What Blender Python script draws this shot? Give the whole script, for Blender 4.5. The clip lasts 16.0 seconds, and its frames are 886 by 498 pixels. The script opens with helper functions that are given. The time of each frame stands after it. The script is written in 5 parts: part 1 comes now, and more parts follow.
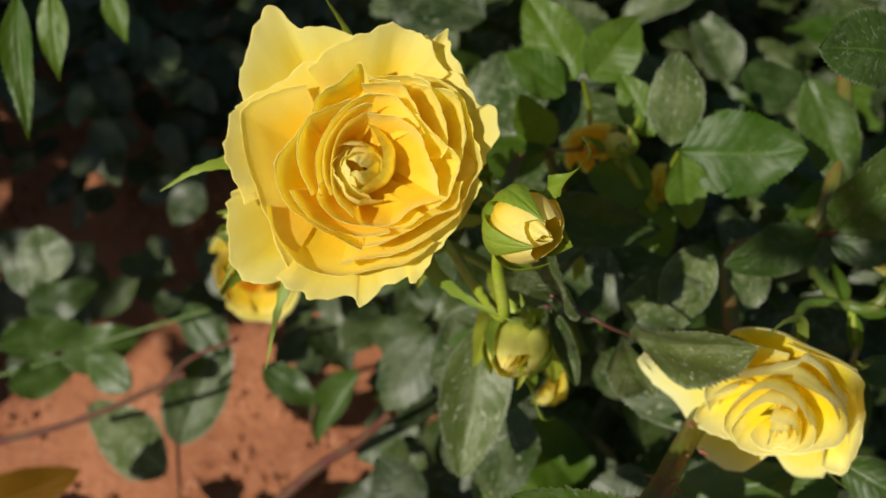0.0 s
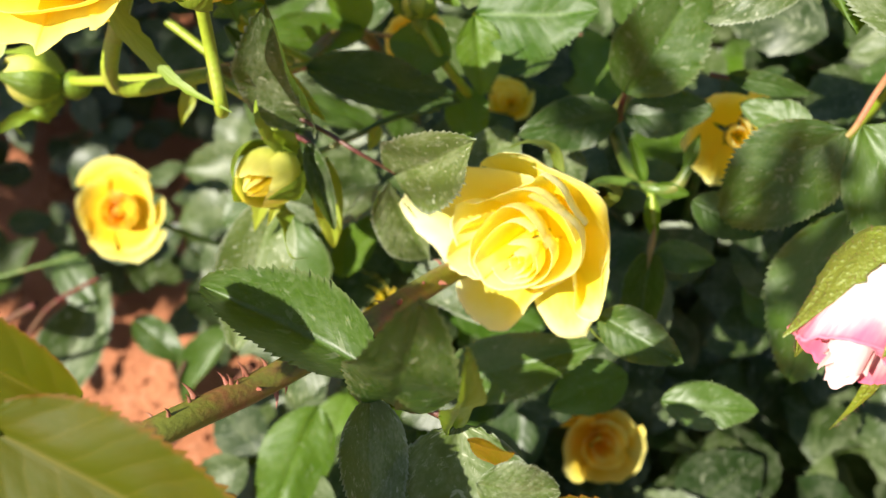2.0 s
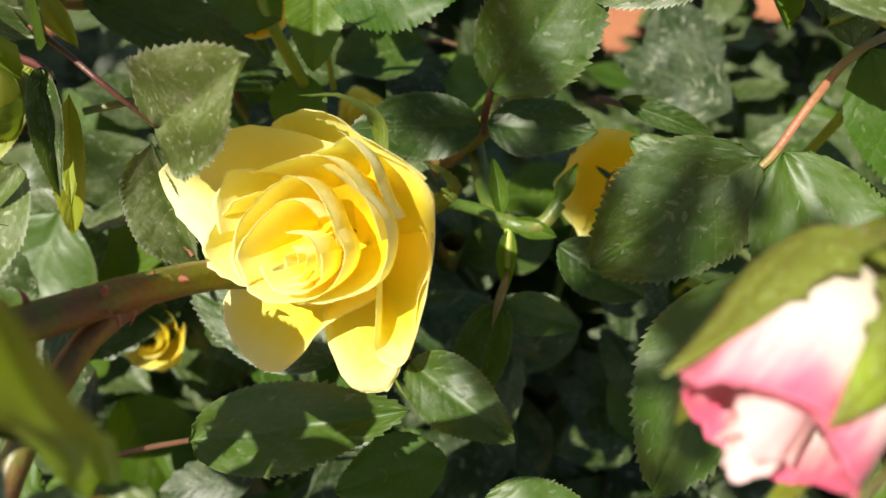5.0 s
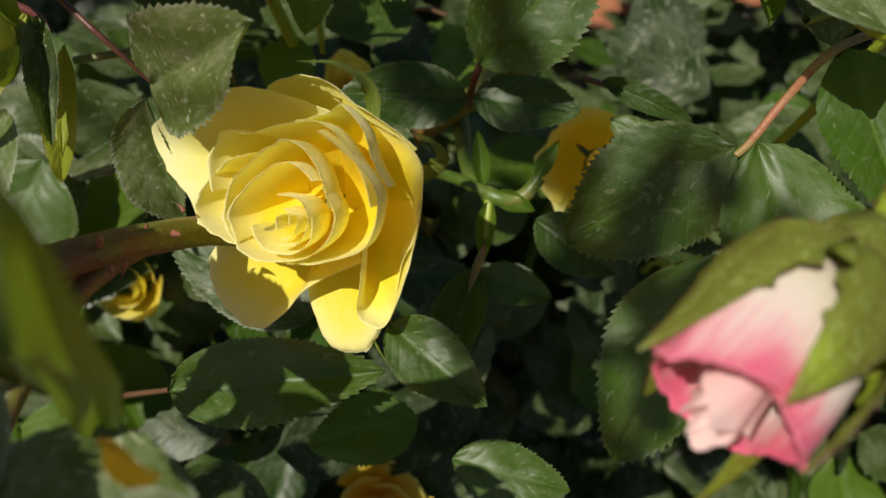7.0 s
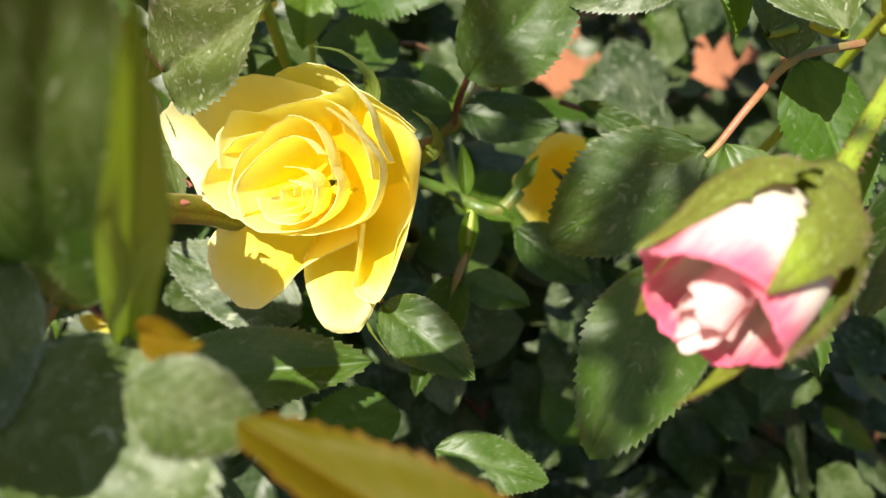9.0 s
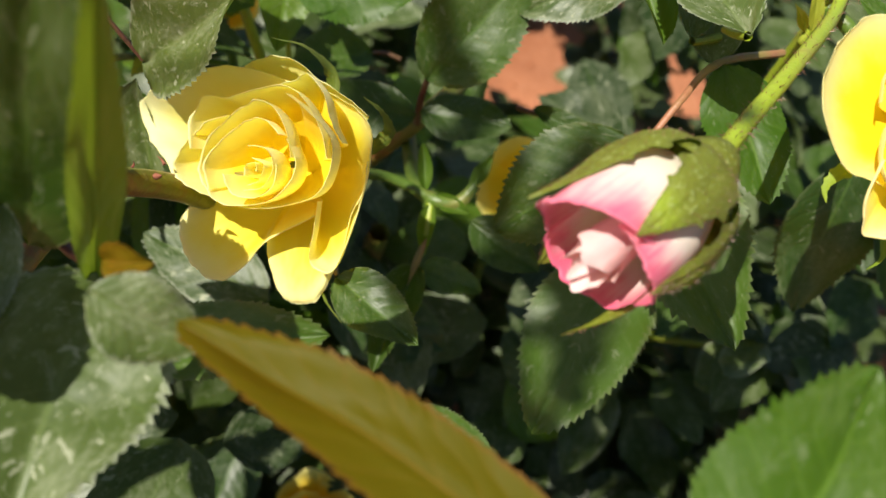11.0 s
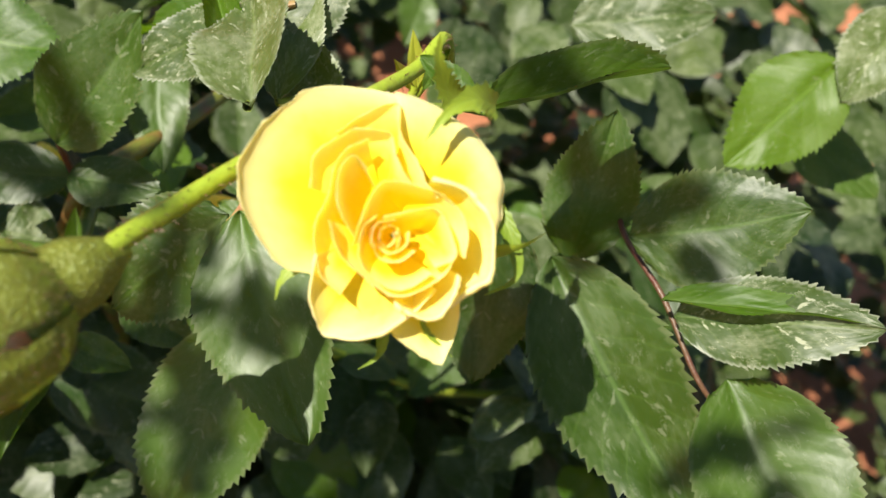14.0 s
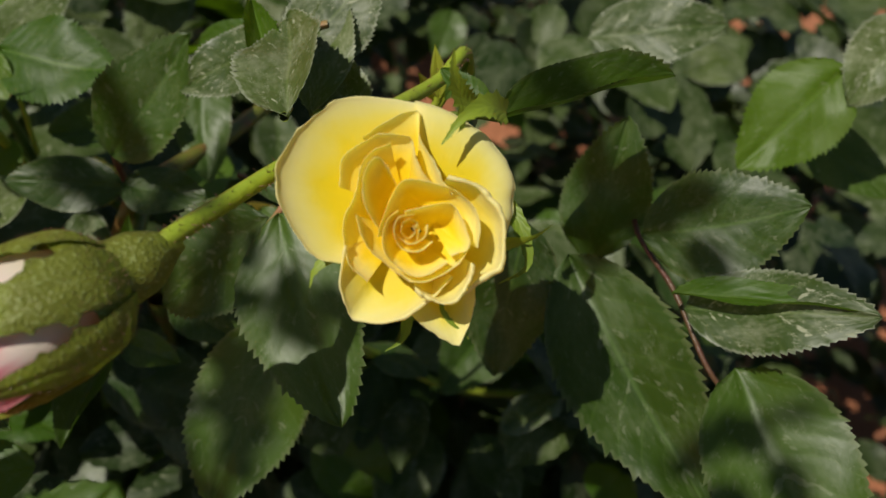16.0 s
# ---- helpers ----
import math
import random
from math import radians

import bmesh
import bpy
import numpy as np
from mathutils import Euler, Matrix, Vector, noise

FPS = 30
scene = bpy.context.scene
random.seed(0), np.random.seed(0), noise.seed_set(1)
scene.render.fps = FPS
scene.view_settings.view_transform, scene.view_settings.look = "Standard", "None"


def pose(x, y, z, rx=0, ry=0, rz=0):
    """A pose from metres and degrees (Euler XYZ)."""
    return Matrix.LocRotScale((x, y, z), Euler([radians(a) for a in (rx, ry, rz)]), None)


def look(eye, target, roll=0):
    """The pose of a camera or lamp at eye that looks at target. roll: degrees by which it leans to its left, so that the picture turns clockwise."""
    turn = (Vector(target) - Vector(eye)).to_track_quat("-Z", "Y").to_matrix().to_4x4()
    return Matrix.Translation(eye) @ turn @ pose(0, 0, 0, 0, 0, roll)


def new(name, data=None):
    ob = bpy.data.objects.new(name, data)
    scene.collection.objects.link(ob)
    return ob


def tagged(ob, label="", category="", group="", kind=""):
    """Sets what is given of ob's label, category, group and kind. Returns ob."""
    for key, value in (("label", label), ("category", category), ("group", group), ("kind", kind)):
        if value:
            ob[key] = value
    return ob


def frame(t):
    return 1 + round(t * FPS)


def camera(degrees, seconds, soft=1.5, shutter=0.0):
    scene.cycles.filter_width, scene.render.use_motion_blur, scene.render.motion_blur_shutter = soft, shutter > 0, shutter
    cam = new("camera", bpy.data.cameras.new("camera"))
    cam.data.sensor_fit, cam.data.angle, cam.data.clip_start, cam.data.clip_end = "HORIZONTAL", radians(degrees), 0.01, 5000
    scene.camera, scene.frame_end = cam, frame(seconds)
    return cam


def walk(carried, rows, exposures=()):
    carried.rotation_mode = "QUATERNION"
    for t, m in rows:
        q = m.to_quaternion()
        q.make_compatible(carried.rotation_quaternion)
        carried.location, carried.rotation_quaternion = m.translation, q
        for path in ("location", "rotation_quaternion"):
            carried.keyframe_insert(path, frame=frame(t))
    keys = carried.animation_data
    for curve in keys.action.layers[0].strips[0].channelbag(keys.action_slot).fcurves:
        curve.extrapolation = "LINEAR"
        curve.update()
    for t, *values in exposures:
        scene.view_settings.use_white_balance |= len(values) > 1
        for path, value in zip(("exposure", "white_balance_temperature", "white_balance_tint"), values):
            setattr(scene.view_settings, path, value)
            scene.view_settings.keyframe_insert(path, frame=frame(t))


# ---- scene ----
cam = camera(54.6, 16.0)
PATH = [
    (0, (0.002, -0.014, 0.63), (0.0, 0.71, -1.235), -1.0),
    (0.5, (0.004, -0.019, 0.63), (0.002, 0.699, -1.237), -1.0),
    (1, (0.014, -0.055, 0.622), (0.035, 0.682, -1.238), 2.4),
    (1.5, (0.04, -0.076, 0.611), (0.042, 0.712, -1.227), 2.1),
    (2, (0.063, -0.064, 0.595), (0.079, 0.812, -1.203), 3.5),
    (2.5, (0.079, -0.036, 0.592), (0.128, 0.909, -1.169), 5.0),
    (3, (0.085, -0.037, 0.573), (0.185, 1.007, -1.13), 8.7),
    (3.5, (0.09, -0.045, 0.555), (0.252, 1.068, -1.099), 13.2),
    (4, (0.092, -0.053, 0.537), (0.323, 1.104, -1.078), 18.8),
    (4.2, (0.089, -0.053, 0.536), (0.329, 1.108, -1.074), 19.5),
    (6.3, (0.084, -0.041, 0.535), (0.354, 0.927, -1.195), 26.6),
    (6.5, (0.082, -0.04, 0.533), (0.368, 0.932, -1.191), 27.2),
    (7, (0.083, -0.053, 0.54), (0.42, 0.986, -1.135), 29.3),
    (7.5, (0.077, -0.049, 0.55), (0.416, 1.047, -1.089), 28.8),
    (8, (0.075, -0.055, 0.547), (0.395, 1.142, -1.023), 27.6),
    (8.5, (0.078, -0.07, 0.537), (0.431, 1.133, -1.021), 29.0),
    (10.8, (0.086, -0.079, 0.535), (0.471, 1.188, -0.964), 30.7),
    (11, (0.089, -0.09, 0.545), (0.459, 1.179, -0.957), 30.4),
    (11.5, (0.091, -0.089, 0.565), (0.448, 1.174, -0.944), 29.4),
    (12, (0.103, -0.088, 0.57), (0.452, 1.165, -0.95), 28.7),
    (12.5, (0.118, -0.073, 0.574), (0.471, 1.176, -0.947), 28.2),
    (13, (0.146, -0.054, 0.556), (0.527, 1.198, -0.956), 29.5),
    (13.5, (0.155, -0.048, 0.56), (0.513, 1.225, -0.94), 29.3),
    (14, (0.169, -0.06, 0.568), (0.505, 1.236, -0.918), 27.9),
    (14.5, (0.169, -0.077, 0.571), (0.472, 1.228, -0.914), 26.2),
    (15, (0.169, -0.087, 0.564), (0.451, 1.221, -0.922), 25.4),
    (15.5, (0.174, -0.081, 0.563), (0.436, 1.229, -0.926), 24.7),
    (16, (0.171, -0.071, 0.577), (0.413, 1.239, -0.915), 24.3),
]
EXPOSURE = [(0.0, -0.08), (0.25, 0.15), (0.5, 0.5), (0.8, 0.8), (1.2, 1.12), (1.8, 1.27), (2.5, 1.3), (3.2, 1.31), (4.2, 1.24), (6.3, 0.07), (7.0, -0.03), (7.6, 0.37), (8.5, 1.15), (10.8, 0.67), (11.5, 0.77), (12.2, 1.07), (13.0, 0.92), (13.8, 0.95), (14.5, 1.07), (15.2, 0.62), (16.0, -0.28)]
walk(cam, [(t, look(eye, target, roll)) for t, eye, target, roll in PATH], EXPOSURE)
cam.data.dof.use_dof = True
cam.data.dof.focus_distance = 0.155
cam.data.dof.aperture_fstop = 18.0

# ---- light: a high sun in a clear sky ----
SUN_DIR = Vector((-0.55, -0.30, 0.78)).normalized()
world = bpy.data.worlds.new("sky")
scene.world = world
world.use_nodes = True
wn = world.node_tree
sky = wn.nodes.new("ShaderNodeTexSky")
sky.sky_type = 'NISHITA'
sky.sun_disc = False
sky.sun_elevation = math.asin(SUN_DIR.z)
sky.sun_rotation = math.atan2(SUN_DIR.x, SUN_DIR.y)
wn.links.new(sky.outputs[0], wn.nodes["Background"].inputs[0])
wn.nodes["Background"].inputs[1].default_value = 0.05
sun_data = bpy.data.lights.new("sun", 'SUN')
sun_data.energy = 5.0
sun_data.angle = radians(0.53)
sun_data.color = (1.0, 0.94, 0.82)
sun = new("sun", sun_data)
sun.matrix_world = look(SUN_DIR * 3, (0, 0, 0))


# ---- materials ----
class Nodes:
    """Short hand for building a node tree."""

    def __init__(self, name):
        self.mat = bpy.data.materials.new(name)
        self.mat.use_nodes = True
        self.tree = self.mat.node_tree
        self.bsdf = self.tree.nodes["Principled BSDF"]
        self.out = self.tree.nodes["Material Output"]

    def add(self, kind, **values):
        n = self.tree.nodes.new(kind)
        for k, v in values.items():
            if k == "operation":
                n.operation = v
            elif k == "blend":
                n.blend_type = v
            elif k == "interp":
                n.interpolation_type = v
        return n

    def put(self, socket, value):
        if hasattr(value, "is_output"):
            self.tree.links.new(value, socket)
        else:
            socket.default_value = value

    def math(self, op, a, b=0.0, c=0.0):
        n = self.add("ShaderNodeMath", operation=op)
        for s, v in zip(n.inputs, (a, b, c)):
            self.put(s, v)
        return n.outputs[0]

    def mix(self, fac, a, b, blend="MIX"):
        n = self.add("ShaderNodeMix")
        n.data_type = 'RGBA'
        n.blend_type = blend
        self.put(n.inputs[0], fac)
        self.put(n.inputs[6], a if hasattr(a, "is_output") else (*a, 1))
        self.put(n.inputs[7], b if hasattr(b, "is_output") else (*b, 1))
        return n.outputs[2]

    def step(self, value, lo, hi, a=0.0, b=1.0):
        n = self.add("ShaderNodeMapRange", interp='SMOOTHSTEP')
        for s, v in zip(n.inputs, (value, lo, hi, a, b)):
            self.put(s, v)
        return n.outputs[0]

    def noise(self, vector, scale, detail=3.0, rough=0.55):
        n = self.add("ShaderNodeTexNoise")
        self.put(n.inputs["Vector"], vector)
        n.inputs["Scale"].default_value = scale
        n.inputs["Detail"].default_value = detail
        n.inputs["Roughness"].default_value = rough
        return n.outputs[0]

    def bump(self, height, strength, distance):
        n = self.add("ShaderNodeBump")
        n.inputs["Strength"].default_value = strength
        n.inputs["Distance"].default_value = distance
        self.put(n.inputs["Height"], height)
        return n.outputs[0]

    def uv(self):
        n = self.add("ShaderNodeUVMap")
        n.uv_map = "UVMap"
        s = self.add("ShaderNodeSeparateXYZ")
        self.put(s.inputs[0], n.outputs[0])
        return s.outputs[0], s.outputs[1]

    def xyz(self, x, y, z):
        n = self.add("ShaderNodeCombineXYZ")
        for s, v in zip(n.inputs, (x, y, z)):
            self.put(s, v)
        return n.outputs[0]

    def random(self, joined=False):
        if joined:
            return self.add("ShaderNodeNewGeometry").outputs["Random Per Island"]
        return self.add("ShaderNodeObjectInfo").outputs["Random"]

    def place(self):
        return self.add("ShaderNodeNewGeometry").outputs["Position"]

    def thin(self, share, colour, normal=None):
        """Lets part of the light pass through a thin sheet."""
        tr = self.add("ShaderNodeBsdfTranslucent")
        self.put(tr.inputs[0], colour if hasattr(colour, "is_output") else (*colour, 1))
        if normal is not None:
            self.put(tr.inputs[1], normal)
        m = self.add("ShaderNodeMixShader")
        m.inputs[0].default_value = share
        self.tree.links.new(self.bsdf.outputs[0], m.inputs[1])
        self.tree.links.new(tr.outputs[0], m.inputs[2])
        self.tree.links.new(m.outputs[0], self.out.inputs[0])


def leaf_material(name, dark, light, through_col, share, deposit_glints, gloss, edge=None, joined=False, shine=0.38):
    n = Nodes(name)
    u, s = n.uv()
    au = n.math("ABSOLUTE", u)
    rnd = n.random(joined)
    seedv = n.xyz(n.math("MULTIPLY", u, 0.5), s, n.math("MULTIPLY", rnd, 40.0))
    wob = n.noise(seedv, 4.0, 2.0)
    c = n.math("ADD", n.math("SUBTRACT", n.math("MULTIPLY", s, 8.5), n.math("MULTIPLY", au, 1.9)), n.math("MULTIPLY", wob, 0.8))
    d = n.math("ABSOLUTE", n.math("SUBTRACT", n.math("FRACT", c), 0.5))
    vein = n.step(d, 0.07, 0.0)
    mid = n.step(au, 0.05, 0.015)
    lines = n.math("MAXIMUM", mid, n.math("MULTIPLY", vein, 0.55))
    patch = n.noise(seedv, 3.0, 4.0, 0.6)
    tone = n.mix(n.step(n.math("ADD", n.math("MULTIPLY", rnd, 0.6), n.math("MULTIPLY", patch, 0.4)), 0.25, 0.75), dark, light)
    tone = n.mix(n.math("MULTIPLY", lines, 0.30), tone, [min(1, v * 1.9 + 0.02) for v in light])
    spots = n.noise(seedv, 11.0, 5.0, 0.62)
    fine = n.noise(seedv, 26.0, 2.0)
    mask = n.math("MULTIPLY", n.step(n.math("ADD", spots, n.math("MULTIPLY", fine, 0.10)), 0.675, 0.74), deposit_glints * 0.55)
    ring = n.math("MULTIPLY", n.step(n.math("ABSOLUTE", n.math("SUBTRACT", spots, 0.60)), 0.014, 0.0), deposit_glints * 0.62)
    film = n.math("MULTIPLY", n.step(n.math("ADD", patch, n.math("MULTIPLY", n.math("SUBTRACT", fine, 0.5), 0.5)), 0.40, 0.78), deposit_glints * 0.32)
    # pale streaks along the veins: glossy highlights painted into the leaf colour
    glints = n.noise(n.xyz(n.math("MULTIPLY", c, 0.9), n.math("MULTIPLY", au, 1.3), n.math("MULTIPLY", rnd, 40.0)), 2.6, 3.0, 0.5)
    glints = n.math("MULTIPLY", n.step(n.math("ADD", glints, n.math("MULTIPLY", n.math("SUBTRACT", fine, 0.5), 0.10)), 0.63, 0.69), deposit_glints * 0.75)
    # dust spots, rings and film joined with the painted highlights
    white = n.math("MAXIMUM", n.math("MAXIMUM", mask, glints), n.math("MAXIMUM", ring, film))
    tone = n.mix(white, tone, (0.47, 0.49, 0.34))
    if edge:
        tone = n.mix(n.step(n.math("ADD", au, n.math("MULTIPLY", n.math("SUBTRACT", fine, 0.5), 0.12)), 0.90, 1.0, 0.0, 0.45), tone, edge)
    n.put(n.bsdf.inputs["Base Color"], tone)
    n.put(n.bsdf.inputs["Roughness"], n.math("ADD", n.math("MULTIPLY", white, 0.3), n.math("ADD", gloss, n.math("MULTIPLY", fine, 0.12))))
    n.bsdf.inputs["Specular IOR Level"].default_value = shine
    pillow = n.math("MULTIPLY", n.step(d, 0.0, 0.4), n.step(au, 0.0, 0.25))
    h = n.math("ADD", n.math("MULTIPLY", pillow, 0.55), n.math("ADD", n.math("MULTIPLY", fine, 0.25), n.math("MULTIPLY", n.noise(seedv, 70.0, 2.0), 0.12)))
    nb = n.bump(h, 0.17, 0.0007)
    n.put(n.bsdf.inputs["Normal"], nb)
    tcol = n.mix(n.math("MULTIPLY", lines, 0.5), through_col, [v * 0.45 for v in through_col])
    n.thin(share, tcol)
    return n.mat


def petal_material(name, deep, mid, pale, through_deep, through_pale, share, edge=None, edge_at=(0.62, 0.95), pale_at=(0.45, 1.02)):
    n = Nodes(name)
    u, w = n.uv()
    rnd = n.random()
    v3 = n.xyz(n.math("MULTIPLY", u, 1.0), n.math("MULTIPLY", w, 1.2), n.math("MULTIPLY", rnd, 30.0))
    streak = n.noise(n.xyz(n.math("MULTIPLY", u, 14.0), n.math("MULTIPLY", w, 1.6), n.math("MULTIPLY", rnd, 30.0)), 1.6, 3.0)
    blot = n.noise(v3, 2.2, 3.0)
    k = n.math("ADD", w, n.math("MULTIPLY", n.math("SUBTRACT", blot, 0.5), 0.45))
    tone = n.mix(n.step(k, 0.25, 0.7), deep, mid)
    tone = n.mix(n.step(k, pale_at[0], pale_at[1]), tone, pale)
    tone = n.mix(n.step(streak, 0.35, 0.7, 0.0, 0.07), tone, [v * 0.8 for v in mid])
    if edge:
        tone = n.mix(n.step(n.math("ADD", k, n.math("MULTIPLY", streak, 0.25)), edge_at[0], edge_at[1]), tone, edge)
    tone = n.mix(n.step(n.math("ADD", w, n.math("MULTIPLY", streak, 0.05)), 0.945, 1.01, 0.0, 0.12), tone, [min(1, c * 0.5 + 0.5) for c in pale])
    speck = n.noise(v3, 9.0, 2.0)
    tone = n.mix(n.step(speck, 0.78, 0.82, 0.0, 0.55), tone, (0.24, 0.12, 0.02))
    n.put(n.bsdf.inputs["Base Color"], tone)
    n.bsdf.inputs["Roughness"].default_value = 0.52
    n.bsdf.inputs["Specular IOR Level"].default_value = 0.3
    n.bsdf.inputs["Sheen Weight"].default_value = 0.12
    hh = n.math("ADD", n.math("MULTIPLY", streak, 0.6), n.math("MULTIPLY", blot, 0.8))
    n.put(n.bsdf.inputs["Normal"], n.bump(hh, 0.14, 0.0006))
    n.thin(share, n.mix(n.step(k, 0.3, 0.95), through_deep, through_pale))
    return n.mat


def stem_material(name, green, blush, amount):
    n = Nodes(name)
    p = n.place()
    a = n.noise(p, 90.0, 4.0)
    b = n.noise(p, 900.0, 3.0)
    tone = n.mix(n.step(n.math("ADD", a, n.math("MULTIPLY", b, 0.2)), 0.75 - amount, 0.95 - amount * 0.6), green, blush)
    tone = n.mix(n.step(b, 0.45, 0.75, 0.0, 0.3), tone, [v * 0.5 for v in green])
    n.put(n.bsdf.inputs["Base Color"], tone)
    n.bsdf.inputs["Roughness"].default_value = 0.42
    n.put(n.bsdf.inputs["Normal"], n.bump(b, 0.35, 0.0006))
    n.bsdf.inputs["Subsurface Weight"].default_value = 0.0
    return n.mat


def sepal_material(name, green, olive, dots):
    n = Nodes(name)
    u, w = n.uv()
    p = n.place()
    a = n.noise(p, 70.0, 2.0)
    b = n.noise(p, 1500.0, 2.0)
    tone = n.mix(n.step(n.math("ADD", a, n.math("MULTIPLY", w, 0.15)), 0.42, 0.66), green, olive)
    tone = n.mix(n.step(b, 0.58, 0.66, 0.0, 0.7), tone, dots)
    tone = n.mix(n.step(n.math("ABSOLUTE", u), 0.86, 1.0, 0.0, 0.7), tone, [v * 0.6 for v in olive])
    n.put(n.bsdf.inputs["Base Color"], tone)
    n.bsdf.inputs["Roughness"].default_value = 0.5
    n.put(n.bsdf.inputs["Normal"], n.bump(b, 0.55, 0.0008))
    n.thin(0.15, (0.25, 0.36, 0.02))
    return n.mat


def soil_material():
    n = Nodes("red_soil")
    p = n.place()
    a = n.noise(p, 9.0, 5.0)
    b = n.noise(p, 70.0, 6.0, 0.65)
    c = n.noise(p, 420.0, 4.0)
    tone = n.mix(n.step(a, 0.3, 0.7), (0.30, 0.105, 0.045), (0.46, 0.18, 0.085))
    tone = n.mix(n.step(b, 0.52, 0.72, 0.0, 0.6), tone, (0.55, 0.26, 0.15))
    tone = n.mix(n.step(c, 0.6, 0.75, 0.0, 0.5), tone, (0.16, 0.06, 0.03))
    n.put(n.bsdf.inputs["Base Color"], tone)
    n.bsdf.inputs["Roughness"].default_value = 0.95
    n.put(n.bsdf.inputs["Normal"], n.bump(n.math("ADD", b, n.math("MULTIPLY", c, 0.5)), 0.8, 0.006))
    return n.mat


LEAF = leaf_material("rose_leaf_green", (0.018, 0.043, 0.004), (0.050, 0.098, 0.008), (0.13, 0.26, 0.006), 0.25, 0.26, 0.37, edge=(0.15, 0.17, 0.08), shine=0.42)
FRESH = leaf_material("rose_leaf_fresh", (0.036, 0.090, 0.004), (0.084, 0.155, 0.008), (0.22, 0.42, 0.006), 0.36, 0.22, 0.40, shine=0.36)
GREY = leaf_material("rose_leaf_dusty", (0.038, 0.068, 0.013), (0.086, 0.122, 0.026), (0.14, 0.25, 0.016), 0.24, 0.85, 0.38, edge=(0.38, 0.40, 0.31), shine=0.42)
BRONZE = leaf_material("rose_leaf_bronze", (0.052, 0.072, 0.001), (0.108, 0.080, 0.003), (0.28, 0.30, 0.001), 0.40, 0.0, 0.50, edge=(0.26, 0.06, 0.02), shine=0.16)
RUSSET = leaf_material("rose_leaf_russet", (0.090, 0.085, 0.001), (0.160, 0.075, 0.004), (0.45, 0.32, 0.002), 0.40, 0.0, 0.50, edge=(0.26, 0.06, 0.02), shine=0.16)
LIME = leaf_material("rose_leaf_lime", (0.16, 0.24, 0.015), (0.30, 0.34, 0.03), (0.55, 0.60, 0.02), 0.40, 0.08, 0.38, edge=(0.28, 0.16, 0.04))
# leaf green lowered in colour to stand in for shade deep in the bush
FAR = leaf_material("rose_leaf_far_darkened", (0.015, 0.031, 0.005), (0.048, 0.076, 0.014), (0.09, 0.17, 0.010), 0.18, 0.5, 0.36, joined=True)
SEPAL = leaf_material("sepal_green", (0.14, 0.22, 0.014), (0.22, 0.30, 0.025), (0.30, 0.42, 0.02), 0.25, 0.10, 0.40)
SEPAL_DARK = leaf_material("sepal_olive", (0.055, 0.090, 0.012), (0.150, 0.200, 0.020), (0.26, 0.32, 0.02), 0.18, 0.22, 0.42, edge=(0.10, 0.06, 0.02))
SEPAL_HAIRY = sepal_material("sepal_hairy", (0.24, 0.32, 0.018), (0.145, 0.165, 0.016), (0.32, 0.38, 0.12))
PETAL = petal_material("petal_yellow", (0.95, 0.68, 0.02), (0.95, 0.79, 0.08), (0.95, 0.88, 0.30), (1.0, 0.73, 0.004), (1.0, 0.87, 0.06), 0.48)
PETAL_B = petal_material("petal_pale_yellow", (0.95, 0.77, 0.02), (0.95, 0.87, 0.11), (0.95, 0.92, 0.46), (1.0, 0.79, 0.003), (1.0, 0.92, 0.06), 0.38, pale_at=(0.34, 0.96))
PETAL_D = petal_material("petal_lemon", (0.95, 0.74, 0.012), (0.95, 0.83, 0.07), (0.95, 0.89, 0.42), (1.0, 0.76, 0.001), (1.0, 0.88, 0.025), 0.36, pale_at=(0.30, 0.92))
PETAL_C = petal_material("petal_amber", (0.93, 0.50, 0.015), (0.95, 0.68, 0.04), (0.96, 0.85, 0.24), (0.97, 0.52, 0.005), (0.97, 0.78, 0.08), 0.38)
PETAL_BUD = petal_material("petal_green_yellow", (0.30, 0.40, 0.03), (0.52, 0.58, 0.06), (0.85, 0.80, 0.20), (0.5, 0.6, 0.02), (0.9, 0.85, 0.1), 0.35)
PETAL_PINK = petal_material("petal_white_pink", (0.88, 0.80, 0.62), (0.90, 0.80, 0.70), (0.88, 0.62, 0.60), (0.9, 0.7, 0.6), (0.9, 0.4, 0.45), 0.3, edge=(0.80, 0.13, 0.24), edge_at=(0.74, 1.06))
PETAL_ROSE = petal_material("petal_soft_pink", (0.80, 0.26, 0.32), (0.86, 0.46, 0.48), (0.90, 0.66, 0.63), (0.9, 0.3, 0.35), (0.9, 0.55, 0.55), 0.3)
STEM = stem_material("stem_green", (0.075, 0.13, 0.016), (0.22, 0.20, 0.05), 0.15)
STEM_LIME = stem_material("stem_lime", (0.25, 0.33, 0.022), (0.28, 0.26, 0.05), 0.14)
CANE = stem_material("cane_red_brown", (0.130, 0.145, 0.020), (0.190, 0.066, 0.032), 0.24)
STALK = stem_material("stalk_dark_red", (0.11, 0.06, 0.03), (0.10, 0.022, 0.022), 0.30)
STALK_TAN = stem_material("stalk_tan", (0.25, 0.19, 0.06), (0.32, 0.13, 0.07), 0.28)
THORN = stem_material("thorn_red", (0.22, 0.09, 0.05), (0.32, 0.10, 0.07), 0.3)
HAIR = stem_material("gland_hair", (0.20, 0.11, 0.06), (0.12, 0.04, 0.03), 0.3)
SOIL = soil_material()


